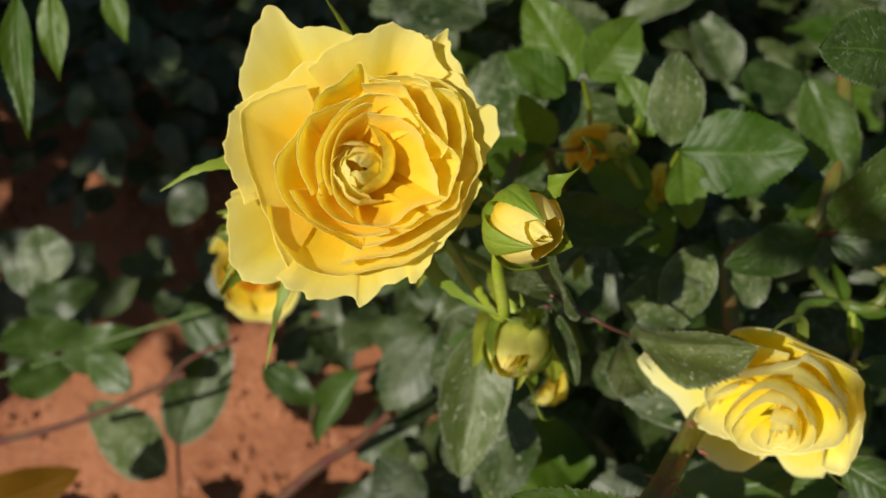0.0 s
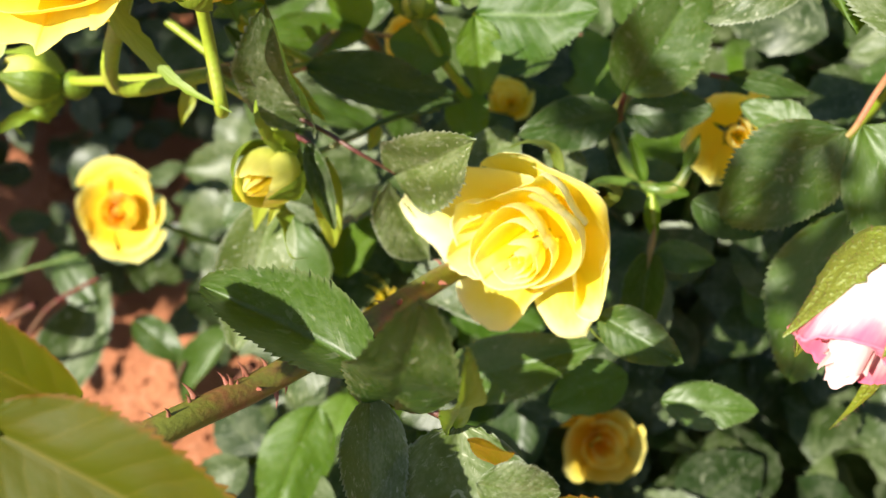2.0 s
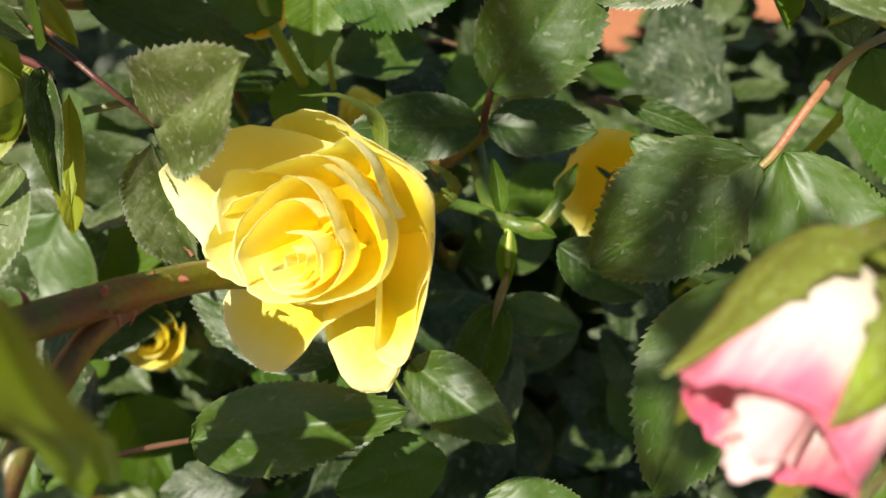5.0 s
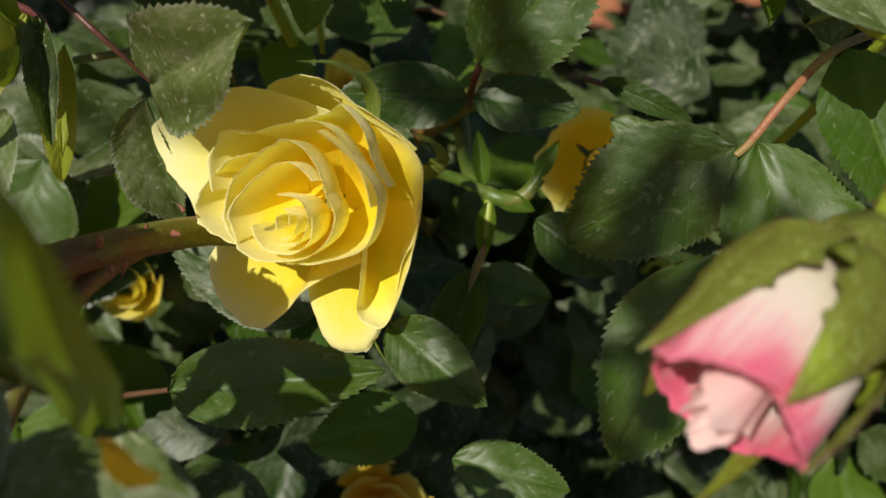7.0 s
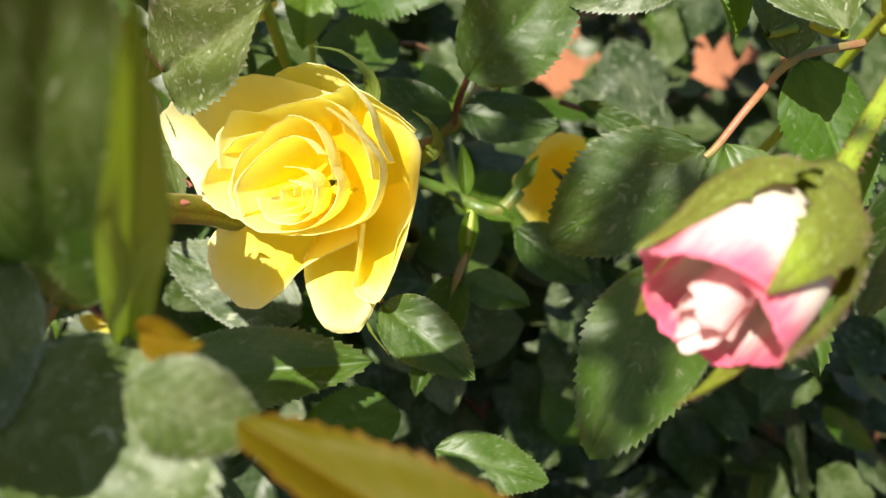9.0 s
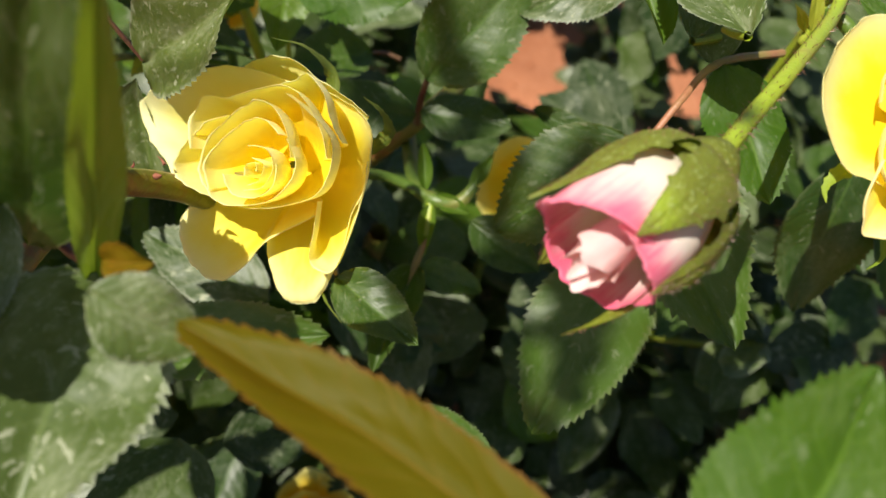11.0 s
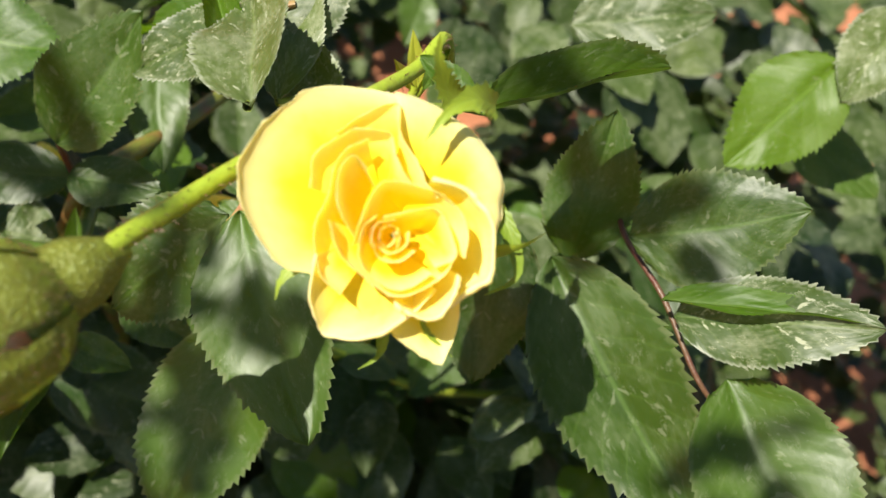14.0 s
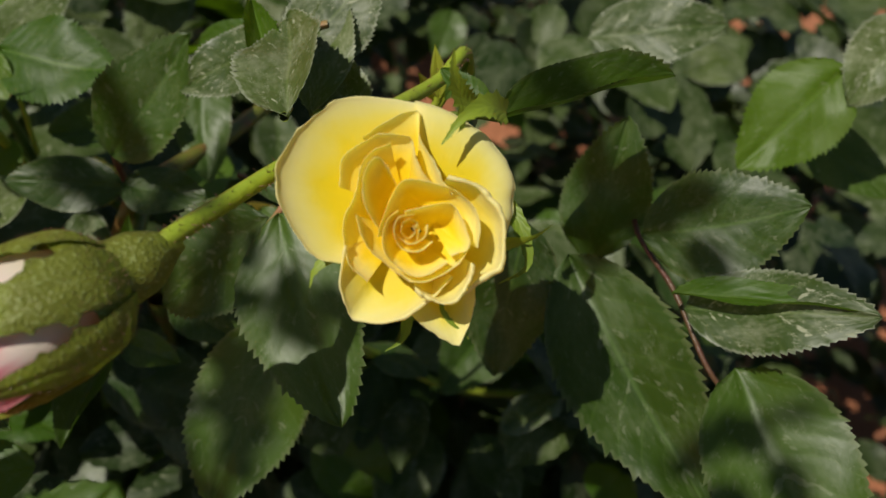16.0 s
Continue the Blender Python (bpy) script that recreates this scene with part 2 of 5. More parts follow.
# ---- mesh helpers ----
def sheet(name, grid, uvs):
    """A mesh from a grid of points (rows x columns x 3) with its uv pairs."""
    rows, cols = grid.shape[:2]
    faces = [(r * cols + c, r * cols + c + 1, (r + 1) * cols + c + 1, (r + 1) * cols + c) for r in range(rows - 1) for c in range(cols - 1)]
    me = bpy.data.meshes.new(name)
    me.from_pydata([tuple(p) for p in grid.reshape(-1, 3)], [], faces)
    layer = me.uv_layers.new(name="UVMap")
    flat = uvs.reshape(-1, 2)
    idx = np.empty(len(me.loops), dtype=np.int32)
    me.loops.foreach_get("vertex_index", idx)
    layer.data.foreach_set("uv", flat[idx].ravel())
    me.polygons.foreach_set("use_smooth", np.ones(len(me.polygons), dtype=bool))
    me.update()
    return me


def part(name, me, material, parent, label=""):
    """Links a mesh as one object under a thing or under a part."""
    ob = new(name, me)
    if material and not me.materials:
        me.materials.append(material)
    ob.parent = parent
    if label:
        ob["label"] = label
    return ob


def spline(points, n):
    """Points along a smooth curve through the given ones (last column may be a radius)."""
    p = np.array(points, dtype=float)
    p = np.vstack([2 * p[0] - p[1], p, 2 * p[-1] - p[-2]])
    out = []
    k = len(p) - 3
    for i in range(n):
        f = i / (n - 1) * k
        j = min(int(f), k - 1)
        t = f - j
        a, b, c, d = p[j:j + 4]
        out.append(0.5 * (2 * b + (c - a) * t + (2 * a - 5 * b + 4 * c - d) * t * t + (3 * b - a - 3 * c + d) * t ** 3))
    return np.array(out)


def tube_mesh(name, points, r0, r1, sides=9, n=0, bumps=0.0):
    n = n or max(6, 5 * len(points))
    c = spline(points, n)
    rng = np.random.default_rng(len(points) * 7 + n)
    ref = Vector((0.31, 0.52, 0.79))
    grid = np.zeros((n, sides + 1, 3))
    uvs = np.zeros((n, sides + 1, 2))
    for i in range(n):
        d = Vector(c[min(i + 1, n - 1)] - c[max(i - 1, 0)]).normalized()
        x = ref.cross(d).normalized()
        y = d.cross(x)
        ref = y
        r = r0 + (r1 - r0) * i / (n - 1)
        for j in range(sides + 1):
            a = 2 * math.pi * j / sides
            rr = r * (1 + bumps * math.sin(3 * a + i) * (0.5 + 0.5 * rng.random()))
            grid[i, j] = c[i] + np.array(x) * math.cos(a) * rr + np.array(y) * math.sin(a) * rr
            uvs[i, j] = (j / sides, i / n)
    grid[:, sides] = grid[:, 0]
    return sheet(name, grid, uvs)


def lathe_mesh(name, profile, sides=20):
    """A body turned about z from (radius, height) pairs."""
    p = spline(profile, 16)
    grid = np.zeros((16, sides + 1, 3))
    uvs = np.zeros((16, sides + 1, 2))
    for i, (r, z) in enumerate(p):
        for j in range(sides + 1):
            a = 2 * math.pi * j / sides
            grid[i, j] = (max(r, 0.0) * math.cos(a), max(r, 0.0) * math.sin(a), z)
            uvs[i, j] = (j / sides * 2 - 1, i / 15)
    return sheet(name, grid, uvs)


def cone_mesh(name, base, tip, radius, hook, sides=6):
    base, tip = Vector(base), Vector(tip)
    mid = (base + tip) / 2 + Vector(hook)
    return tube_mesh(name, [tuple(base), tuple(mid), tuple(tip)], radius, radius * 0.05, sides, 5)


LEAF_SHAPES = {}


def leaf_mesh(shape, seed, teeth=27, cols=8):
    """A toothed leaflet of unit length along y, half a unit wide on each side, facing z."""
    fold, curl, side, wave, point = {
        "flat": (0.13, 0.10, 0.10, 0.040, 1.0),
        "fold": (0.32, 0.14, 0.08, 0.040, 1.0),
        "deep": (0.62, 0.18, 0.02, 0.040, 1.0),
        "arch": (0.10, 0.32, 0.16, 0.030, 1.0),
        "cup": (0.18, -0.20, -0.10, 0.030, 1.0),
        "wavy": (0.12, 0.12, 0.16, 0.065, 1.0),
        "long": (0.16, 0.22, 0.08, 0.030, 1.6),
        "blunt": (0.16, 0.10, 0.06, 0.025, 0.62),
    }[shape]
    rng = np.random.default_rng(seed)
    rows = 2 * teeth + 1
    off = rng.random(4) * 20
    lean = rng.uniform(-0.06, 0.06)
    grid = np.zeros((rows, 2 * cols + 1, 3))
    uvs = np.zeros((rows, 2 * cols + 1, 2))
    cut = [rng.uniform(0.25, 1.25, rows), rng.uniform(0.25, 1.25, rows)]
    for i in range(rows):
        s = i / (rows - 1)
        body = (math.sin(math.pi * min(1, s ** 0.86)) ** (0.72 * point) * (1.06 - 0.18 * s)) * 0.5
        for j in range(-cols, cols + 1):
            c = j / cols
            a = abs(c)
            w, y = body, s
            if i % 2 and 0 < i < rows - 2:
                bite = a ** 7 * cut[j > 0][i]
                w = body * (1 + 0.085 * bite)
                y = s + 0.024 * bite
            x = w * c
            z = fold * 0.5 * (a * a * 0.55 + a * 0.45) * (body * 2) ** 0.7 - curl * s * s
            z -= side * a * a * body
            z += wave * a * math.sin(9 * s + off[0] + 1.3 * (c > 0)) * min(1, 3 * s)
            z += 0.028 * noise.noise((c * 1.6 + off[1], s * 4, off[2]))
            z -= 0.012 * math.exp(-(c / 0.10) ** 2)
            grid[i, j + cols] = (x * (1 - 0.12 * fold * a) + lean * math.sin(math.pi * s), y, z)
            uvs[i, j + cols] = (c, s)
    return sheet("leaflet", grid, uvs)


def leaf_data(shape, k, material):
    key = (shape, k, material.name)
    if key not in LEAF_SHAPES:
        me = leaf_mesh(shape, 11 * k + len(shape))
        me.materials.append(material)
        LEAF_SHAPES[key] = me
    return LEAF_SHAPES[key]


def aim(base, tip, face):
    """Axes for a thing that lies from base to tip and faces a way."""
    y = (Vector(tip) - Vector(base)).normalized()
    z = Vector(face)
    z = (z - y * z.dot(y)).normalized()
    x = y.cross(z)
    return Matrix(((x.x, y.x, z.x), (x.y, y.y, z.y), (x.z, y.z, z.z)))


def leaflet(parent, base, tip, width, face, shape, material, k=0, label=""):
    length = (Vector(tip) - Vector(base)).length
    ob = new("leaflet", leaf_data(shape, k % 3, material))
    m = aim(base, tip, face).to_4x4() @ Matrix.Diagonal((width, length, (width + length) / 2, 1))
    ob.parent = parent
    ob.matrix_basis = Matrix.Translation(base) @ m
    if label:
        ob["label"] = label
    return ob


def ribbon_mesh(name, points, width, face, cup=0.25, tipped=0.9, fringe=0.0, seed=0, cols=3, n=22, flare=0.0):
    """A narrow blade along a curve: sepals, stipules and strap-like leaves."""
    c = spline(points, n)
    rng = np.random.default_rng(seed)
    grid = np.zeros((n, 2 * cols + 1, 3))
    uvs = np.zeros((n, 2 * cols + 1, 2))
    for i in range(n):
        s = i / (n - 1)
        d = Vector(c[min(i + 1, n - 1)] - c[max(i - 1, 0)]).normalized()
        z = Vector(face)
        z = (z - d * z.dot(d)).normalized()
        x = d.cross(z)
        w = width * 0.5 * (0.55 + 0.45 * math.sin(math.pi * min(1, s * 1.3 + 0.12))) * (1 - s ** 2.2 * tipped) * (1 + flare * (0.5 - s))
        for j in range(-cols, cols + 1):
            a = j / cols
            ww = w * (1 + (fringe * rng.random() if abs(j) == cols and i % 2 else 0))
            grid[i, j + cols] = c[i] + np.array(x) * a * ww + np.array(z) * cup * a * a * w
            uvs[i, j + cols] = (a, s)
    return sheet(name, grid, uvs)


# ---- flowers ----
def petal_mesh(R, H, hw, roll, tip, skew, seed, belly=1.7, base=0.10, close=0.0, ruffle=0.035, thick=10):
    """One petal about the z axis, its middle towards x: rim radius R, rim height H, half width hw in degrees."""
    nu, nv = 25, 16
    off = seed * 3.7
    grid = np.zeros((nv, nu, 3))
    uvs = np.zeros((nv, nu, 2))
    for i in range(nv):
        v = i / (nv - 1)
        for j in range(nu):
            u = 2 * j / (nu - 1) - 1
            top = 1 - 0.22 * abs(u) ** 2.6 + tip * 0.16 * math.exp(-(u / 0.22) ** 2) + 0.035 * noise.noise((u * 2.6 + off, 0.3, off))
            w = v * top
            r = base * min(1, R) + (R - base * min(1, R)) * (1 - (1 - min(w, 1)) ** belly)
            r += max(0.0, w - 1) * R
            r *= 1 - close * max(0, w - 0.55) ** 1.5 * 2.2
            z = H * w ** 1.25
            k = max(0.0, (w - 0.62) / 0.38)
            back = roll * (0.55 + 0.9 * u * u) * (0.4 + 0.6 * R) * k * k
            r += 0.20 * back
            z -= 0.26 * back
            span = hw * (0.50 + 0.50 * math.sin(min(1, w * 1.25) * math.pi / 2))
            a = radians(u * span)
            r *= 1 + skew * u + 0.045 * math.sin(3.1 * u + off) * w
            rf = ruffle * w ** 3 * (noise.noise((u * 3.1 + off, w * 1.4, off)) + 0.5 * noise.noise((u * 7.3, w * 2 + off, off)))
            r += rf * (0.5 + R) * 1.1
            z += rf * 0.9
            bulge = 0.03 * noise.noise((u * 1.5, w * 1.5 + off, 4.1)) * w
            grid[i, j] = ((r + bulge) * math.cos(a), (r + bulge) * math.sin(a), z)
            uvs[i, j] = (u, w)
    return sheet("petal", grid, uvs)


def blade_mesh(rim, belly=2.3, base=0.16, arch=0.0, ruffle=0.03, roll=0.005, lift=None, seed=0):
    """One broad petal that grows from the flower's base to a rim through a few (angle, radius, height), its edge rolled outwards."""
    nu, nv = 45, 22
    off = seed * 2.3 + 0.7
    pts = [(r * math.cos(radians(a)), r * math.sin(radians(a)), h) for a, r, h in rim]
    curve = spline(pts, nu)
    a0 = math.atan2(np.mean(curve[:, 1]), np.mean(curve[:, 0]))
    base = min(base, 0.5 * float(np.mean(np.hypot(curve[:, 0], curve[:, 1]))))
    spread = radians(48)
    if lift is None:
        lift = max(0.0, 0.66 - 0.6 * float(np.mean(np.hypot(curve[:, 0], curve[:, 1]))))
    grid = np.zeros((nv, nu, 3))
    uvs = np.zeros((nv, nu, 2))
    for j in range(nu):
        u = 2 * j / (nu - 1) - 1
        x, y, h = curve[j]
        out = math.hypot(x, y) + 1e-6
        b = a0 + spread * u
        bx, by = base * math.cos(b), base * math.sin(b)
        edge = 0.030 * noise.noise((u * 4.2 + off, 0.3, off)) + 0.022 * noise.noise((u * 11 + off, 0.8, off))
        turn = roll * max(0.1, 0.8 + 1.2 * noise.noise((u * 1.7 + off, 2.2, off)))
        for i in range(nv):
            v = i / (nv - 1)
            w = min(1.0, v / 0.84) * (1 + edge * min(1, out + 0.3))
            f = 1 - (1 - min(w, 1)) ** belly + max(0.0, w - 1) * 0.8
            z = h * (lift + (1 - lift) * w ** 1.25) + arch * 3.2 * w * w * (1 - min(w, 1))
            rf = ruffle * w ** 2.5 * (noise.noise((u * 2.6 + off, w * 1.3, off)) + 0.6 * w ** 3 * noise.noise((u * 8 + off, w * 2, off)))
            lump = 0.030 * noise.noise((u * 1.4 + off, w * 1.8, 3.0)) * w
            k = 1 + rf + lump
            over = max(0.0, v - 0.84) / 0.16 * 1.9
            ox, oz = turn * math.sin(over), -turn * 0.9 * (1 - math.cos(over))
            grid[i, j] = (bx + (x - bx) * f * k + x / out * ox, by + (y - by) * f * k + y / out * ox, z + rf * 1.0 + lump * 0.6 + oz)
            uvs[i, j] = (u, 0.93 * min(1.0, v / 0.84) + 0.07 * max(0.0, v - 0.84) / 0.16)
    return sheet("petal", grid, uvs)


def add_blade(root, size, material, rim, seed=0, **more):
    ob = part("petal", blade_mesh(rim, seed=seed, **more), material, root)
    ob.matrix_basis = Matrix.Scale(size, 4)
    return ob


def flower_axes(centre, axis, up):
    """x towards up, z along the flower's axis."""
    z = Vector(axis).normalized()
    x = Vector(up)
    x = (x - z * x.dot(z)).normalized()
    y = z.cross(x)
    m = Matrix(((x.x, y.x, z.x), (x.y, y.y, z.y), (x.z, y.z, z.z))).to_4x4()
    return Matrix.Translation(centre) @ m


def add_petal(root, size, angle, R, H, hw, roll=0.2, tip=0.0, skew=0.06, seed=0, material=None, **more):
    me = petal_mesh(R, H, hw, roll, tip, skew, seed, **more)
    ob = part("petal", me, material, root)
    ob.matrix_basis = Matrix.Rotation(radians(angle), 4, 'Z') @ Matrix.Scale(size, 4)
    return ob


def add_sepals(root, size, rows, material, width=0.34, fringe=0.5, flare=0.0):
    """Rows of (angle, (radius, height) three or four times)."""
    for i, (angle, *pts) in enumerate(rows):
        a = radians(angle)
        curve = [(r * size * math.cos(a + 0.12 * k), r * size * math.sin(a + 0.12 * k), z * size) for k, (r, z) in enumerate(pts)]
        face = (math.cos(a) * 0.6, math.sin(a) * 0.6, 0.8)
        part("sepal", ribbon_mesh("sepal", curve, width * size, face, -0.2, 0.93, fringe, i + 3, flare=flare), material, root)


def wrap_sepal(root, size, turn, hw, profile, material, fringe=0.10, seed=0, lobe=0.0):
    """A sepal that hugs a bud: its middle turns from one angle to another while it climbs a (radius, height) profile."""
    n, cols = 34, 7
    c = spline(profile, n)
    rng = np.random.default_rng(seed + 17)
    grid = np.zeros((n, 2 * cols + 1, 3))
    uvs = np.zeros((n, 2 * cols + 1, 2))
    for i in range(n):
        s = i / (n - 1)
        r, z = c[i]
        shape = min(1.0, 0.72 + 1.6 * s) * max(0.0, 1 - s ** 1.35) ** 0.85 + 0.045 * (1 - s)
        for j in range(-cols, cols + 1):
            a = j / cols
            tooth = fringe * rng.random() * (1 if i % 2 else 0.15) if abs(j) == cols else 0.0
            if abs(j) == cols and lobe and i in (14, 15, 20):
                tooth += lobe
            ang = radians(turn[0] + (turn[1] - turn[0]) * s + hw * shape * a * (1 + tooth))
            rr = r * (1 + 0.03 * (1 - a * a) - 0.025 * math.exp(-(a / 0.18) ** 2) + 0.012 * noise.noise((a * 3 + seed, s * 6, 1.0)))
            grid[i, j + cols] = (rr * size * math.cos(ang), rr * size * math.sin(ang), z * size)
            uvs[i, j + cols] = (a, s)
    return part("sepal", sheet("sepal", grid, uvs), material, root)


def add_hip(root, size, material, r=0.26, depth=0.42):
    part("hip", lathe_mesh("hip", [(0.05 * size, -depth * size), (r * 0.62 * size, -depth * 0.85 * size), (r * size, -depth * 0.4 * size), (r * 0.86 * size, 0.02 * size), (r * 0.4 * size, 0.05 * size)]), material, root, "green rose hip")


def inner_spiral(root, size, n, r0, r1, h0, h1, w0, w1, material, start=0.0, roll=0.25, seed=1, power=0.9, skew=0.10, **more):
    rng = np.random.default_rng(seed)
    for i in range(n):
        f = (i + 0.5) / n
        j = rng.uniform(-1, 1, 5)
        add_petal(root, size, start + i * 137.5 + 9 * j[0], (r0 + (r1 - r0) * f ** power) * (1 + 0.07 * j[1]), (h0 + (h1 - h0) * f) * (1 + 0.08 * j[2]), (w0 + (w1 - w0) * f) * (1 + 0.15 * j[3]), (roll + 0.25 * j[4]) * f, 0.45 * max(0, j[2]), skew * (1 + 0.6 * j[0]), seed + i, material, **more)


def flower(name, label, category, centre, axis, up):
    root = new(name)
    root.matrix_world = flower_axes(centre, axis, up)
    root.empty_display_size = 0.01
    return tagged(root, label, category)


def stem_part(root, points, r0, r1, material, name="flower_stem"):
    """A stem given in world places, hung under a flower."""
    inv = root.matrix_basis.inverted()
    pts = [tuple(inv @ Vector(p)) for p in points]
    return part(name, tube_mesh(name, pts, r0, r1), material, root)


def bristles(stem, n, long):
    """Fine gland hairs all over a stem, in one mesh."""
    rng = np.random.default_rng(n)
    me = stem.data
    verts, faces = [], []
    for i in range(n):
        f = me.polygons[int(rng.integers(len(me.polygons)))]
        c, d = Vector(f.center), Vector(f.normal)
        c += (Vector(me.vertices[f.vertices[0]].co) - c) * rng.uniform(-0.8, 0.8)
        x = d.orthogonal().normalized() * long * 0.07
        y = d.cross(x)
        tip = c + d * long * rng.uniform(0.5, 1.3) + x * rng.uniform(-4, 4)
        k = len(verts)
        verts += [tuple(c + x), tuple(c - x * 0.5 + y * 0.9), tuple(c - x * 0.5 - y * 0.9), tuple(tip)]
        faces += [(k, k + 1, k + 3), (k + 1, k + 2, k + 3), (k + 2, k, k + 3)]
    hairs = bpy.data.meshes.new("bristles")
    hairs.from_pydata(verts, [], faces)
    part("bristles", hairs, HAIR, stem, "fine reddish gland hairs")


# ---- ground ----
GROUND = -0.09


def ground():
    n = 90
    ext = 3.0
    grid = np.zeros((n, n, 3))
    uvs = np.zeros((n, n, 2))
    for i in range(n):
        for j in range(n):
            a, b = 2 * i / (n - 1) - 1, 2 * j / (n - 1) - 1
            x, y = ext * a * abs(a) + 0.1, ext * b * abs(b) + 0.2
            h = 0.018 * noise.noise((x * 6, y * 6, 0.2)) + 0.006 * noise.noise((x * 23, y * 23, 2.2))
            grid[i, j] = (x, y, GROUND + h)
            uvs[i, j] = (a, b)
    grid[[0, -1], :, :2] *= 300
    grid[:, [0, -1], :2] *= 300
    ob = new("ground", sheet("ground", grid, uvs))
    ob.data.materials.append(SOIL)
    return tagged(ob, "bare red-brown garden soil, dry and crumbly", "soil", kind="structure")


ground()


def soil_crumbs():
    """Loose crumbs of earth on the open soil, in one mesh."""
    rng = np.random.default_rng(4)
    corner = np.array([(1, 0, 0), (-1, 0, 0), (0, 1, 0), (0, -1, 0), (0, 0, 1), (0, 0, -1)], float)
    face = np.array([(0, 2, 4), (2, 1, 4), (1, 3, 4), (3, 0, 4), (2, 0, 5), (1, 2, 5), (3, 1, 5), (0, 3, 5)])
    verts, faces = [], []
    for i in range(3200):
        x, y = rng.uniform(-0.5, 0.15), rng.uniform(-0.08, 0.42)
        if i > 2500:
            x, y = rng.uniform(0.15, 0.7), rng.uniform(0.55, 0.95)
        z = GROUND + 0.018 * noise.noise((x * 6, y * 6, 0.2)) + 0.006 * noise.noise((x * 23, y * 23, 2.2))
        r = 0.0012 + 0.0035 * rng.random() ** 4
        v = corner * rng.uniform(0.6, 1.3, (6, 3)) * r
        verts.append(v + (x, y, z + r * 0.3))
        faces.append(face + 6 * i)
    me = bpy.data.meshes.new("soil_crumbs")
    me.from_pydata(np.concatenate(verts).tolist(), [], np.concatenate(faces).tolist())
    me.materials.append(SOIL)
    return tagged(new("soil_crumbs", me), "small loose crumbs of dry red earth", "soil", kind="stuff")


soil_crumbs()

bush = tagged(new("rose_bush"), "dense green rose bush with serrated glossy leaves", "rose bush")
bush.matrix_world = Matrix.Translation((0, 0, 0))


def spray(points, r0, r1, material, label=""):
    """A leaf stalk or cane, in world places; leaflets hang under it."""
    return part("leaf_stalk", tube_mesh("leaf_stalk", points, r0, r1, 7), material, bush, label)


# >>> placed

# ---- open rose with layered petals ----
rose = flower("yellow_rose", "fully open yellow rose with many ruffled layered petals", "rose", (-0.0152, 0.0686, 0.4631), (0.0207, -0.3807, 0.9245), (0.0149, 0.9321, 0.3618))
S = 0.0252
inner_spiral(rose, S, 3, 0.16, 0.30, 0.66, 0.66, 100, 85, PETAL, 200, 0.0, 3, close=1.2, belly=3.0, ruffle=0.01)
inner_spiral(rose, S, 5, 0.17, 0.34, 0.62, 0.65, 112, 88, PETAL, 70, 0.0, 8, skew=0.30, close=0.50, belly=2.6, ruffle=0.05)
add_blade(rose, S, PETAL, [(67, 1.02, 0.34), (53, 1.22, 0.34), (39, 1.39, 0.34), (28, 1.53, 0.34), (23, 1.28, 0.34), (11, 1.16, 0.34), (-4, 1.06, 0.34)], 1, belly=1.35, arch=0.1, ruffle=0.05)
add_blade(rose, S, PETAL, [(-15, 1.15, 0.36), (-22, 1.24, 0.36), (-29, 1.2, 0.36), (-32, 1.32, 0.36), (-38, 1.2, 0.36), (-52, 1.15, 0.36)], 2, belly=1.35, arch=0.1, ruffle=0.05)
add_blade(rose, S, PETAL, [(27, 0.89, 0.46), (12, 0.99, 0.46), (-4, 1.08, 0.46), (-14, 1.18, 0.46), (-23, 1.21, 0.46), (-32, 1.1, 0.46), (-43, 1.06, 0.46)], 3, belly=1.35, arch=0.1, ruffle=0.05)
add_blade(rose, S, PETAL, [(-34, 1.02, 0.42), (-46, 1.11, 0.42), (-61, 1.09, 0.42), (-64, 1.18, 0.42), (-76, 1.13, 0.42), (-86, 1.03, 0.42), (-90, 0.99, 0.42)], 4, belly=1.35, arch=0.1, ruffle=0.05)
add_blade(rose, S, PETAL, [(-82, 1.04, 0.42), (-91, 0.98, 0.42), (-102, 0.95, 0.42), (-117, 0.92, 0.42), (-135, 0.9, 0.42), (-149, 1.0, 0.42), (-156, 0.99, 0.42)], 5, belly=1.35, arch=0.1, ruffle=0.05)
add_blade(rose, S, PETAL, [(-147, 0.99, 0.36), (-156, 0.94, 0.36), (-165, 0.96, 0.36), (-173, 1.04, 0.36), (-180, 1.13, 0.36), (-184, 1.06, 0.36), (-199, 1.1, 0.36), (-208, 1.11, 0.36), (-218, 1.1, 0.36)], 6, belly=1.35, arch=0.1, ruffle=0.05)
add_blade(rose, S, PETAL, [(148, 1.07, 0.36), (139, 1.2, 0.36), (131, 1.33, 0.36), (119, 1.22, 0.36), (105, 1.11, 0.36), (99, 1.02, 0.36), (98, 0.91, 0.36)], 7, belly=1.35, arch=0.1, ruffle=0.05)
add_blade(rose, S, PETAL, [(107, 1.0, 0.42), (92, 1.01, 0.42), (80, 1.08, 0.42), (67, 1.12, 0.42), (61, 1.11, 0.42), (46, 0.99, 0.42), (26, 0.95, 0.42), (15, 0.92, 0.42)], 8, belly=1.35, arch=0.1, ruffle=0.05)
add_blade(rose, S, PETAL, [(144, 0.95, 0.46), (121, 0.84, 0.46), (93, 0.86, 0.46), (70, 0.99, 0.46), (61, 1.03, 0.46), (49, 0.93, 0.46), (32, 0.8, 0.46)], 9, belly=1.6, arch=0.06)
